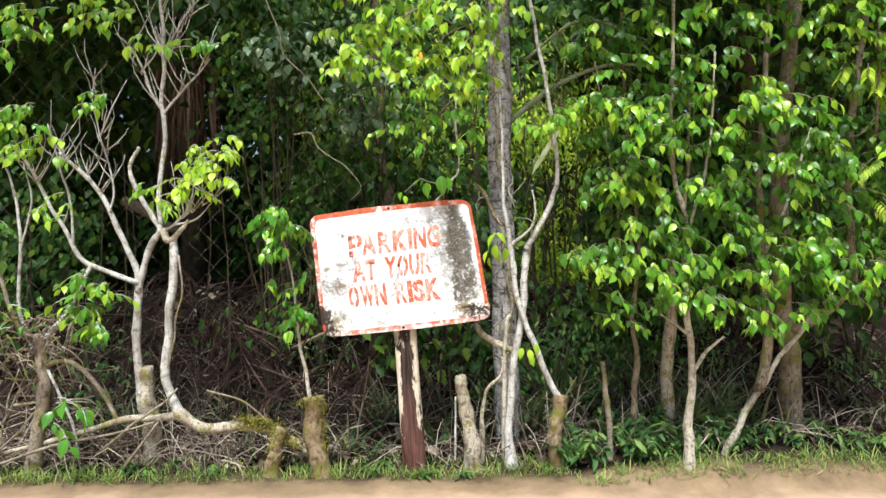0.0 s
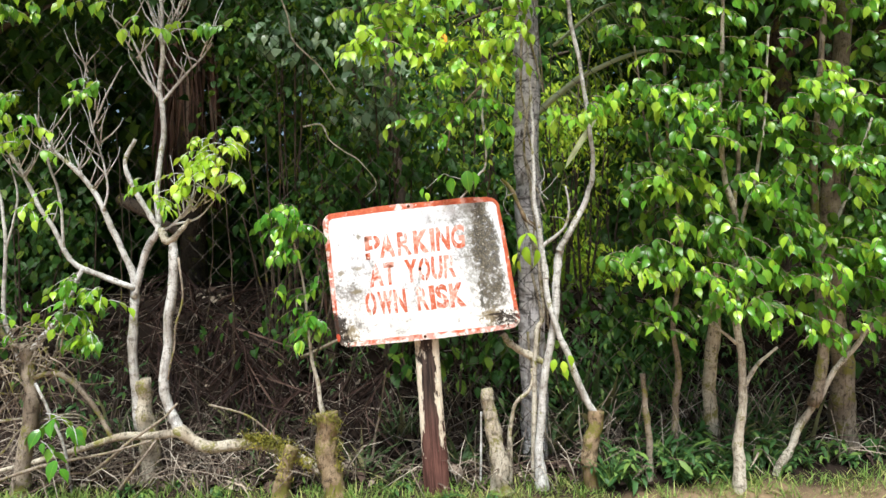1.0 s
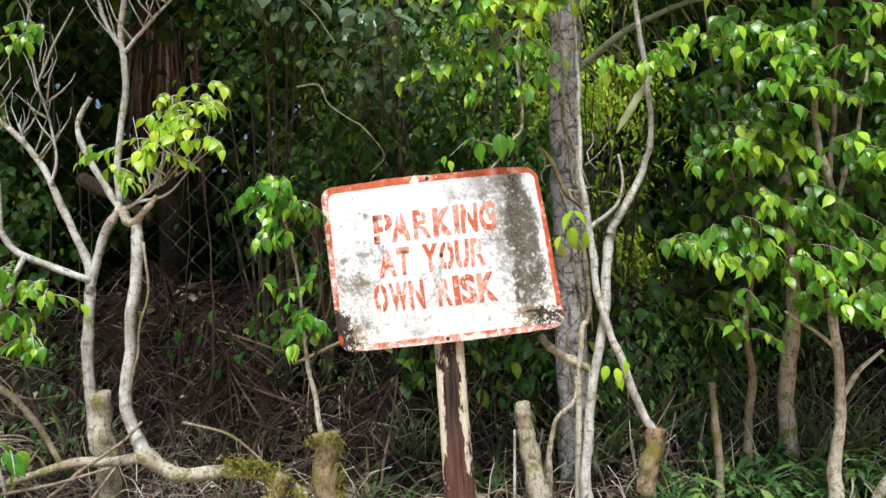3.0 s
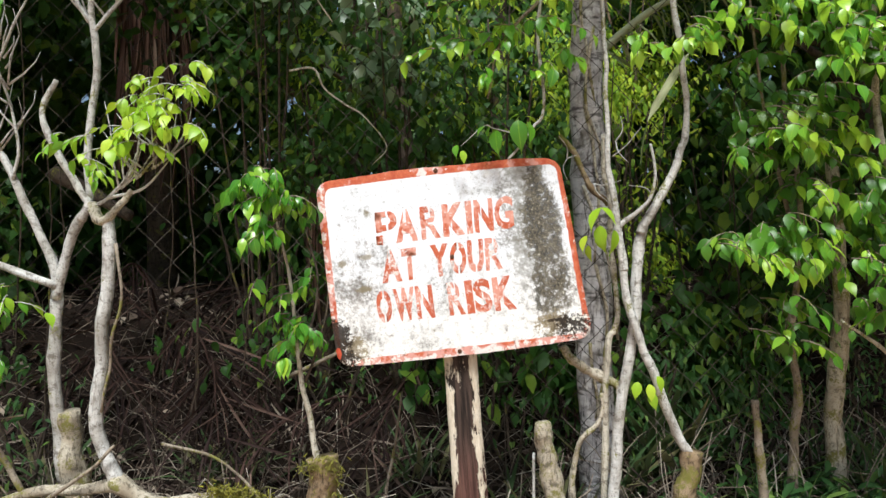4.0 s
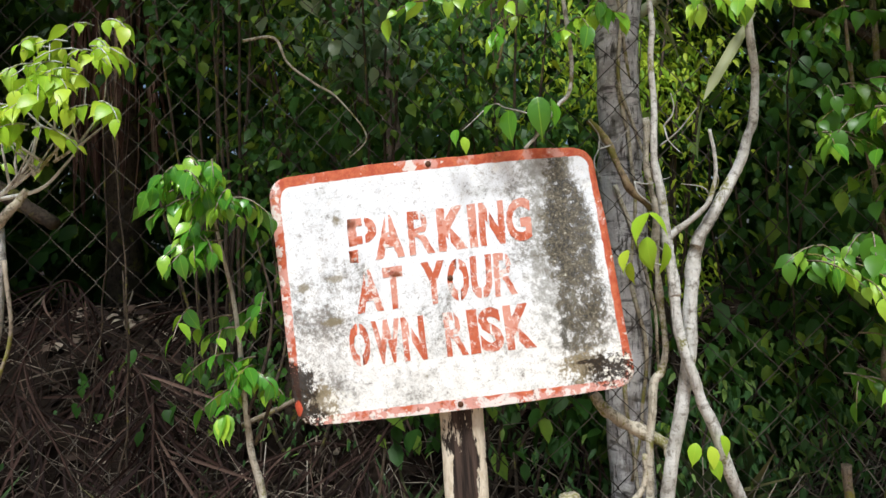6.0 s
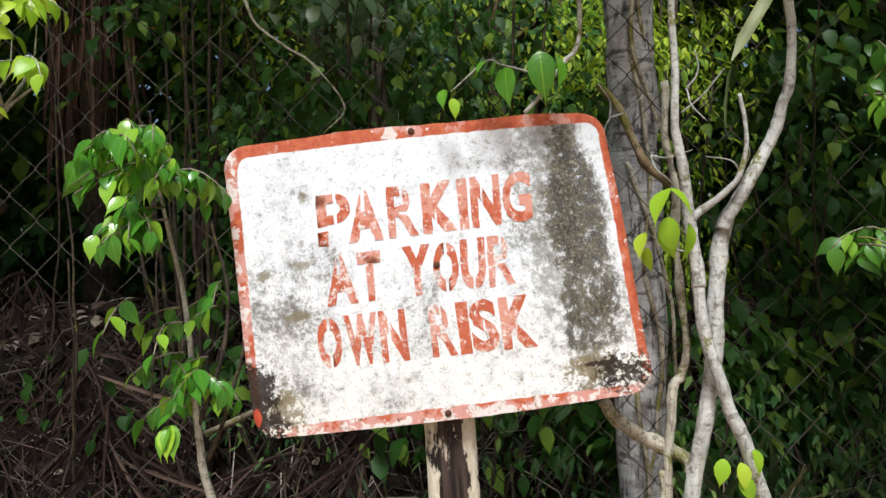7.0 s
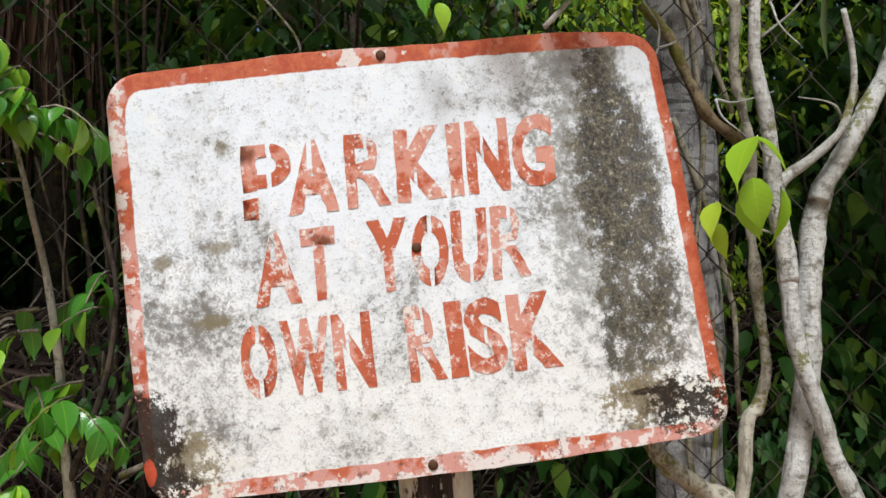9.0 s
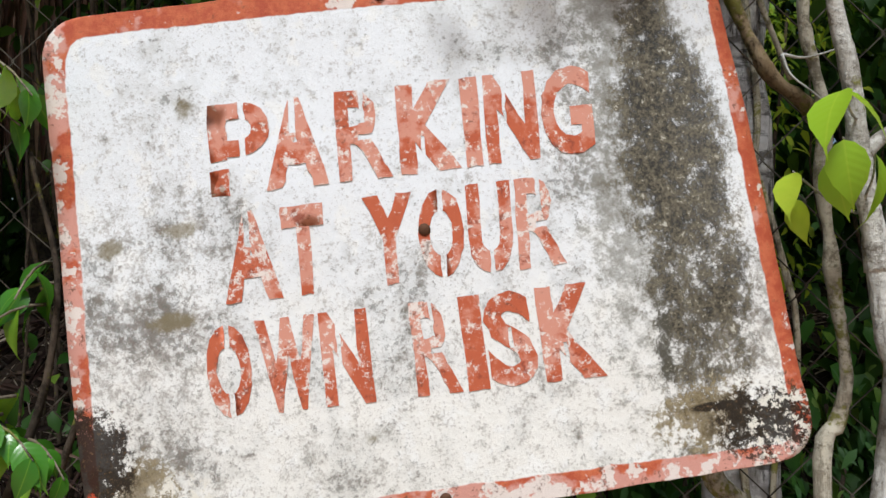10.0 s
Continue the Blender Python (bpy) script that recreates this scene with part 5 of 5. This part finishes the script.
# ---- forest behind ----
def scatter(box, count, size, spread=0.35, droop=(0.1, 1.2), gap=None):
    """Leaf poses in clumps inside a box."""
    frames = []
    (x0, x1), (y0, y1), (z0, z1) = box
    while len(frames) < count:
        c = np.array((rng.uniform(x0, x1), rng.uniform(y0, y1), rng.uniform(z0, z1)))
        if noise.noise(Vector(c * 1.1)) < -0.18 or (gap and gap[0] < c[0] < gap[1]):
            continue
        s = size * rng.uniform(0.7, 1.3)
        for _ in range(rng.randint(9, 16)):
            q = c + np.array((rng.gauss(0, 1), rng.gauss(0, 0.7), rng.gauss(0, 0.8))) * spread * 0.5
            frames.append(leaf_frame(q, FRONT + rng.gauss(0, 1.1), rng.uniform(*droop), rng.gauss(0, 0.5), s * rng.uniform(0.7, 1.25)))
    return frames


def forest_tree(x, y, height, radius, leaves, size, box_z, label, mat=None, width=1.1):
    base = (x, y, ground_height(x, y) - 0.05)
    t = thing("forest_tree", base, label, "tree", "forest trees behind the fence")
    lean = rng.uniform(-0.2, 0.2)
    limb("trunk", t, [base, (x + lean * 0.3, y, height * 0.4), (x + lean, y, height)], radius, radius * 0.6, M_BARK_DARK, 10, wobble=0.05)
    for k in range(3):
        z = height * (0.45 + 0.15 * k)
        s = 1 if k % 2 else -1
        limb("branch", t, [(x + lean * 0.5, y, z), (x + s * 0.5, y - 0.2, z + 0.35), (x + s * 1.0, y - 0.3, z + 0.5)], radius * 0.35, radius * 0.12, M_BARK_DARK, 7)
    fr = scatter(((x - width, x + width), (y - 0.7, y + 0.6), box_z), leaves, size)
    ob = joined("crown", SIMPLE, fr, mat or M_FOREST_SHADED, t, base)
    ob["kind"] = "stuff"


for x, y, h, r, n, s, bz in ((-3.95, 5.6, 4.5, 0.10, 1500, 0.11, (0.9, 4.2)), (-0.85, 6.2, 4.6, 0.09, 1500, 0.11, (1.0, 4.2)), (-0.35, 5.5, 4.4, 0.07, 1100, 0.10, (1.2, 3.6)),
                             (0.5, 7.2, 4.6, 0.10, 1500, 0.12, (1.0, 4.2)), (2.75, 5.4, 4.5, 0.11, 1500, 0.11, (0.9, 4.0)), (3.3, 5.8, 4.6, 0.12, 1500, 0.12, (0.8, 4.2)),
                             (-4.8, 6.6, 4.8, 0.11, 1200, 0.13, (0.8, 4.4)), (4.9, 6.6, 4.8, 0.11, 1200, 0.13, (0.8, 4.4))):
    forest_tree(x, y, h, r, n, s, bz, "forest tree hung with climbing leaves, coloured dark for shade")


def bush(x, y, z, wx, wy, wz, leaves, size, material, label, template=None, category="bush", group="bushes behind the fence"):
    base = (x, y, ground_height(x, y) - 0.02)
    t = thing("bush", base, label, category, group)
    for k in range(4):
        a = k * 1.6 + x
        limb("stem", t, [base, (x + 0.3 * wx * math.cos(a), y + 0.2 * wy * math.sin(a), base[2] + 0.5 * (z - base[2])), (x + 0.7 * wx * math.cos(a), y + 0.5 * wy * math.sin(a), z + 0.3 * wz)], 0.012, 0.005, M_BARK_DARK, 6)
    fr = scatter(((x - wx, x + wx), (y - wy, y + wy), (z - wz, z + wz)), leaves, size, 0.22)
    ob = joined("foliage", template or SIMPLE, fr, material, t, base)
    ob["kind"] = "stuff"


for x, y, z, wx, wz, n, s in ((-2.9, 4.6, 1.3, 0.5, 0.7, 620, 0.065), (-1.15, 4.7, 1.4, 0.40, 0.35, 420, 0.06), (-0.3, 4.6, 1.75, 0.35, 0.6, 560, 0.065), (-1.2, 4.75, 2.3, 0.36, 0.6, 520, 0.065),
                              (0.05, 4.35, 0.62, 0.32, 0.14, 150, 0.08), (0.15, 4.7, 1.35, 0.35, 0.5, 420, 0.065), (-0.75, 4.9, 2.7, 0.6, 0.45, 560, 0.07), (2.1, 4.5, 1.2, 0.6, 0.45, 420, 0.08), (3.0, 4.4, 1.5, 0.5, 0.9, 520, 0.09),
                              (-1.15, 4.5, 0.85, 0.3, 0.16, 150, 0.06)):
    bush(x, y, z, wx, 0.28, wz, n, s, M_FOREST_SHADED, "dense green bush behind the wire, coloured dark for shade")
for x, y, z, wx, wz, n, s in ((0.98, 4.85, 1.75, 0.24, 0.75, 700, 0.055), (1.25, 5.9, 1.6, 0.28, 0.9, 1700, 0.07), (1.45, 6.0, 2.7, 0.4, 0.5, 800, 0.07), (0.85, 5.0, 2.55, 0.38, 0.55, 950, 0.06), (0.15, 4.6, 2.3, 0.32, 0.5, 600, 0.055), (-0.95, 5.1, 1.75, 0.14, 0.8, 380, 0.05)):
    bush(x, y, z, wx, 0.22, wz, n, s, M_BAMBOO, "fine-leaved yellow-green bush behind the wire", LANCE_SHORT)

for x, y, z, wx, wz, n, s in ((0.75, 4.15, 0.55, 0.30, 0.25, 380, 0.05), (1.25, 4.05, 0.50, 0.32, 0.25, 380, 0.05), (1.8, 4.05, 0.50, 0.32, 0.25, 360, 0.05), (0.15, 4.15, 0.40, 0.25, 0.15, 200, 0.05), (-0.75, 4.45, 0.55, 0.30, 0.14, 170, 0.045), (-2.1, 4.1, 0.55, 0.3, 0.3, 240, 0.05), (2.5, 4.0, 0.35, 0.3, 0.2, 160, 0.05)):
    bush(x, y, z, wx, 0.18, wz, n, s, M_FERN, "low feathery undergrowth behind the wire", LANCE_SHORT)

for x, y, z, wx, wz, n, s in ((0.62, 4.35, 0.70, 0.25, 0.28, 300, 0.085), (1.05, 4.45, 0.65, 0.30, 0.26, 300, 0.085), (1.5, 4.5, 0.75, 0.30, 0.35, 300, 0.085), (1.45, 4.75, 1.5, 0.28, 0.6, 300, 0.09)):
    bush(x, y, z, wx, 0.18, wz, n, s, M_FOREST_SHADED, "dense green bush behind the wire, coloured dark for shade")

M_LEAF_PALE = leaf_material("leaf_pale", (0.07, 0.14, 0.06), (0.17, 0.26, 0.14), (0.30, 0.38, 0.22), 0.3, True, 0.34, 0.25, 0.5)
bush(-0.42, 4.55, 2.34, 0.20, 0.15, 0.24, 150, 0.11, M_LEAF_PALE, "pale grey-green broad-leaved shrub behind the wire")
bush(-1.05, 4.6, 2.62, 0.16, 0.12, 0.20, 90, 0.10, M_LEAF_PALE, "pale grey-green broad-leaved shrub behind the wire")

# sprays of pinnate leaves at the edge of the hedge


def pinnate(at, label):
    t = thing("branch_spray", at, label, "branch", "feathery sprays")
    fr, lines = [], []
    for _ in range(16):
        a = FRONT + rng.gauss(0, 1.0)
        p = np.array(at) + np.array((rng.uniform(-0.2, 0.2), rng.uniform(-0.08, 0.08), rng.uniform(-0.36, 0.36)))
        ln = rng.uniform(0.16, 0.26)
        line = [p + ln * s * np.array((math.cos(a), math.sin(a), 0.2 - 0.7 * s)) for s in (0, 0.33, 0.66, 1)]
        lines.append(line)
        for k in range(9):
            q = np.array(line[0]) + (np.array(line[-1]) - np.array(line[0])) * (k + 1) / 9
            for side in (-1, 1):
                fr.append(leaf_frame(q, a + side * 1.1, 0.7, 0.2 * side, 0.055))
    ob = joined("leaflet", LANCE_SHORT, fr, M_BAMBOO, t, at)
    ob["kind"] = "stuff"
    twig_mesh("twig", lines, t, M_BARK_BROWN)
    limb("stem", t, [(at[0] + 0.05, at[1] + 0.1, at[2] - 0.5), (at[0] + 0.03, at[1] + 0.05, at[2]), (at[0], at[1], at[2] + 0.4)], 0.012, 0.006, M_BARK_BROWN, 7)


pinnate((2.42, 3.32, 2.35), "feathery yellow-green pinnate spray in the hedge")
pinnate((2.62, 3.35, 1.55), "feathery yellow-green pinnate spray in the hedge")
pinnate((2.75, 3.35, 2.6), "feathery yellow-green pinnate spray in the hedge")

wall = joined("far_woods", SIMPLE, scatter(((-9, 9), (7.6, 9.6), (0.4, 5.4)), 30000, 0.19, 0.6), M_FOREST_SHADED)
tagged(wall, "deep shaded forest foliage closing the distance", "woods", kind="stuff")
wall2 = joined("far_woods", SIMPLE, scatter(((-14, 14), (10.5, 13), (0.3, 8.0)), 22000, 0.34, 0.9), M_FOREST_SHADED)
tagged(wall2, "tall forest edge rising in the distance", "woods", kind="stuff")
# boughs and canopy added overhead to block sun; the gaps let some through
front = joined("forest_canopy", SIMPLE, scatter(((-5.5, 5.5), (4.1, 6.5), (3.0, 4.2)), 9000, 0.12, 0.4, gap=(-0.9, 1.2)), M_FOREST_SHADED)
tagged(front, "leafy boughs added above the fence to shade the forest", "canopy", kind="stuff")
canopy = joined("forest_canopy", SIMPLE, scatter(((-8, 8), (4.3, 10.5), (3.7, 5.4)), 24000, 0.20, 0.6, gap=(-1.1, 1.3)), M_FOREST_SHADED)
tagged(canopy, "canopy added overhead to shade the forest behind the fence", "canopy", kind="stuff")

# ---- litter, dead fronds, stems ----
def dead_frond(at, azimuth, rise, length, count):
    x, y = at
    pts = []
    for s in (0, 0.3, 0.65, 1):
        px, py = x + math.cos(azimuth) * length * s, y + math.sin(azimuth) * length * s
        pts.append((px, py, ground_height(px, py) + 0.03 + rise * math.sin(s * PI * 0.8)))
    t = thing("dead_palm_frond", pts[0], "fallen brown palm frond with shrivelled leaflets on litter", "palm frond", "fallen palm fronds")
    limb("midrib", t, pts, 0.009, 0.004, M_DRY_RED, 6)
    path = smooth_path(pts, 8)
    fr = []
    for k in range(count):
        s = k / count
        q = path[int(s * (len(path) - 1))]
        for side in (-1, 1):
            fr.append(leaf_frame(q, azimuth + side * rng.uniform(0.3, 1.0), rng.uniform(0.0, 1.0), rng.uniform(-1.4, 1.4), rng.uniform(0.25, 0.5)))
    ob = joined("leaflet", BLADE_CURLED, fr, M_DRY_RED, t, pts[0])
    ob["kind"] = "stuff"


for at, a, rise, ln, n in (((-0.6, 4.9), 2.9, 0.35, 1.1, 34), ((-1.5, 4.8), -1.2, 0.5, 0.9, 30), ((-1.8, 4.9), -0.9, 0.6, 1.0, 34), ((-0.5, 4.6), -2.4, 0.3, 0.9, 28), ((-1.0, 5.1), -1.7, 0.35, 1.1, 30),
                           ((-0.2, 4.9), -2.0, 0.25, 0.9, 26), ((0.3, 4.9), -1.3, 0.25, 0.8, 26), ((-2.3, 4.7), -0.6, 0.45, 0.9, 28), ((2.4, 4.3), -0.4, 0.25, 0.8, 24), ((2.9, 4.5), 2.7, 0.3, 0.9, 24), ((1.6, 4.5), 0.4, 0.3, 0.8, 22), ((-1.9, 5.2), -1.6, 0.7, 0.8, 34)):
    dead_frond(at, a, rise, ln, n)

fr = []
for _ in range(7500):
    x, y = rng.uniform(-4.2, 4.2), 3.6 + 2.6 * rng.random() ** 1.3
    fr.append(leaf_frame((x, y, ground_height(x, y) + rng.uniform(0.005, 0.07)), rng.uniform(0, 2 * PI), rng.gauss(0.0, 0.45), rng.uniform(-1.2, 1.2), rng.uniform(0.10, 0.40)))
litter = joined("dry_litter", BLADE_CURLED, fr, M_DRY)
tagged(litter, "dry brown leaf strips littering the bank", "litter", kind="stuff")
fr = []
for _ in range(4200):
    x, y = rng.uniform(-4.2, 4.2), 3.58 + 2.3 * rng.random() ** 1.4
    fr.append(leaf_frame((x, y, ground_height(x, y) + rng.uniform(0.005, 0.04)), rng.uniform(0, 2 * PI), rng.gauss(0.1, 0.4), rng.uniform(-0.8, 0.8), rng.uniform(0.04, 0.11)))
fallen = joined("fallen_leaves", OVATE, fr, M_DRY)
tagged(fallen, "curled brown fallen leaves under the trees", "litter", kind="stuff")

lines = []
for _ in range(800):
    x, y = rng.uniform(-3.2, 3.2), 3.55 + 0.7 * rng.random() ** 2
    if rng.random() < 0.35:
        x = rng.uniform(-2.6, -1.0)
    z, ln = ground_height(x, y), rng.uniform(0.10, 0.42)
    a, lean = rng.uniform(0, 2 * PI), rng.uniform(0.1, 1.5)
    lines.append([np.array((x, y, z - 0.01)) + ln * s * np.array((math.cos(a) * lean * (0.6 + 0.5 * s), math.sin(a) * lean * 0.5, 1.0 - 0.75 * lean * s * s)) for s in (0, 0.3, 0.65, 1)])
for _ in range(420):
    x, y = rng.uniform(-2.2, 1.9), rng.uniform(3.95, 5.0)
    z, ln = ground_height(x, y), rng.uniform(0.2, 0.6)
    a, lean = rng.uniform(0, 2 * PI), rng.uniform(0.2, 1.6)
    lines.append([np.array((x, y, z - 0.01)) + ln * s * np.array((math.cos(a) * lean * (0.5 + 0.6 * s), math.sin(a) * lean * 0.4, 1.0 - 0.8 * lean * s * s)) for s in (0, 0.3, 0.65, 1)])
for _ in range(110):
    x, y = rng.uniform(0.55, 1.9), rng.uniform(3.62, 4.1)
    z, ln, lean, bend = ground_height(x, y), rng.uniform(0.15, 0.55), rng.gauss(0, 0.35), rng.gauss(0, 0.4)
    lines.append([np.array((x, y, z - 0.01)) + ln * s * np.array((lean + bend * s, 0.1 * bend, 1.0 - 0.3 * abs(bend) * s)) for s in (0, 0.3, 0.65, 1)])
stems = twig_mesh("dead_stems", lines, None, M_TWIG, 0.0036, 0.0016)
tagged(stems, "tangle of thin dead stems standing in the litter", "dead stems", kind="stuff")

for pts, r in (([(-1.34, 3.75, 0.43), (-1.15, 3.8, 0.36), (-1.02, 3.78, 0.27), (-0.93, 3.75, 0.17)], 0.010), ([(-1.9, 3.55, 0.12), (-1.7, 3.52, 0.28), (-1.5, 3.5, 0.42), (-1.42, 3.52, 0.5)], 0.012),
               ([(-2.45, 3.5, 0.08), (-2.1, 3.46, 0.2), (-1.75, 3.5, 0.26), (-1.55, 3.52, 0.31)], 0.012), ([(-0.45, 3.75, 0.08), (-0.41, 3.74, 0.32), (-0.36, 3.76, 0.62)], 0.010), ([(-2.2, 4.6, 1.62), (-1.95, 4.5, 1.5), (-1.75, 4.45, 1.38)], 0.045),
               ([(-1.72, 3.48, 0.06), (-1.60, 3.47, 0.2), (-1.52, 3.49, 0.32)], 0.012), ([(-0.9, 4.1, 0.62), (-0.62, 4.05, 0.75), (-0.45, 4.1, 0.84)], 0.014)):
    t = thing("fallen_branch", pts[0], "bare grey fallen branch lying in the litter", "branch", "fallen branches")
    limb("wood", t, pts, r, r * 0.6, M_BARK_BROWN if r < 0.04 else M_BARK_DARK, 8)

# hanging roots and thin stems behind the white trunks
lines = []
for _ in range(16):
    x, y = rng.choice((rng.uniform(-2.4, -1.0), rng.uniform(0.3, 2.6))), rng.uniform(3.9, 4.8)
    z1, z0 = rng.uniform(0.8, 2.6), 0.0
    z0 = ground_height(x, y)
    dx = rng.uniform(-0.15, 0.15)
    lines.append([(x + dx * s + 0.03 * math.sin(5 * s + x), y, z0 + (z1 - z0) * s) for s in (0, 0.25, 0.5, 0.75, 1)])
for line in lines:
    t = thing("liana", line[0], "thin brown liana hanging behind the trees", "liana", "lianas behind the fence")
    limb("stem", t, line, 0.005, 0.003, M_BARK_DARK, 6)


# ---- grass and weeds along the road edge ----
def tuft_frames(x, y, count, height, spread):
    z = ground_height(x, y)
    return [leaf_frame((x + rng.gauss(0, spread), y + rng.gauss(0, spread * 0.6), z - 0.005), rng.uniform(0, 2 * PI), rng.uniform(-1.45, -0.7), rng.uniform(-0.5, 0.5), height * rng.uniform(0.5, 1.2)) for _ in range(count)]


GRASS_BLADE = leaf_template([(0.25, 0.03), (0.6, 0.024)], 0.4, -0.35)
GRASS_BLADE = (GRASS_BLADE[0] * np.array((1, 1, -1)), GRASS_BLADE[1])
fr = []
for _ in range(1150):
    x = rng.uniform(-3.4, 3.4)
    y = (3.40 if x < 0.8 else 3.24) + abs(rng.gauss(0, 0.12))
    fr += tuft_frames(x, y, rng.randint(4, 9), rng.uniform(0.03, 0.10), 0.025)
grass = joined("grass", GRASS_BLADE, fr, M_GRASS)
tagged(grass, "short sparse green grass along the sandy edge", "grass", kind="stuff")

for x, y, n, h in ((-1.18, 4.15, 46, 0.42), (-0.55, 3.72, 24, 0.30), (0.02, 3.75, 30, 0.34), (0.85, 4.15, 60, 0.55), (1.05, 4.2, 50, 0.5), (0.62, 3.95, 34, 0.45), (-0.3, 4.2, 30, 0.38), (1.62, 3.7, 40, 0.4), (1.9, 3.75, 36, 0.38), (-2.0, 4.1, 30, 0.4), (0.35, 3.8, 26, 0.3), (2.75, 3.8, 26, 0.35), (-1.0, 3.75, 24, 0.2), (-0.35, 3.65, 22, 0.2)):
    t = thing("grass_tuft", (x, y, ground_height(x, y)), "tall green and straw-coloured grass tuft", "grass", "tall grass tufts")
    ob = joined("blade", GRASS_BLADE, tuft_frames(x, y, n, h, 0.06), M_TALL_GRASS, t, (x, y, ground_height(x, y)))
    ob["kind"] = "stuff"


def weed(x, y, height, leaves, size):
    z = ground_height(x, y)
    t = thing("weed", (x, y, z), "low leafy green weed at the foot of the hedge", "weed", "weeds along the road edge")
    fr, lines = [], []
    for k in range(5):
        a, ln = rng.uniform(0, 2 * PI), height * rng.uniform(0.6, 1.1)
        line = [np.array((x, y, z)) + ln * s * np.array((math.cos(a) * 0.6 * s, math.sin(a) * 0.4 * s, 1 - 0.3 * s)) for s in (0, 0.4, 0.7, 1)]
        lines.append(line)
        for j in range(leaves):
            q = line[0] + (line[-1] - line[0]) * (0.25 + 0.75 * (j + 1) / leaves)
            fr.append(leaf_frame(q, rng.uniform(0, 2 * PI), rng.uniform(-0.2, 0.7), rng.gauss(0, 0.3), size * rng.uniform(0.7, 1.2)))
    joined("foliage", LANCE_SHORT, fr, M_FERN, t, (x, y, z))["kind"] = "stuff"
    twig_mesh("stem", lines, t, M_FERN, 0.003, 0.0015)["kind"] = "stuff"


for _ in range(26):
    weed(rng.uniform(0.72, 1.85), rng.uniform(3.36, 3.7), rng.uniform(0.08, 0.30), 9, 0.045)
for _ in range(9):
    weed(rng.uniform(1.7, 2.9), rng.uniform(3.34, 3.6), rng.uniform(0.10, 0.22), 5, 0.07)
for _ in range(16):
    weed(rng.uniform(0.8, 1.65), rng.uniform(3.40, 3.75), rng.uniform(0.16, 0.34), 7, 0.085)
for _ in range(12):
    weed(rng.uniform(-2.4, 0.6), rng.uniform(3.40, 3.6), rng.uniform(0.05, 0.10), 4, 0.05)
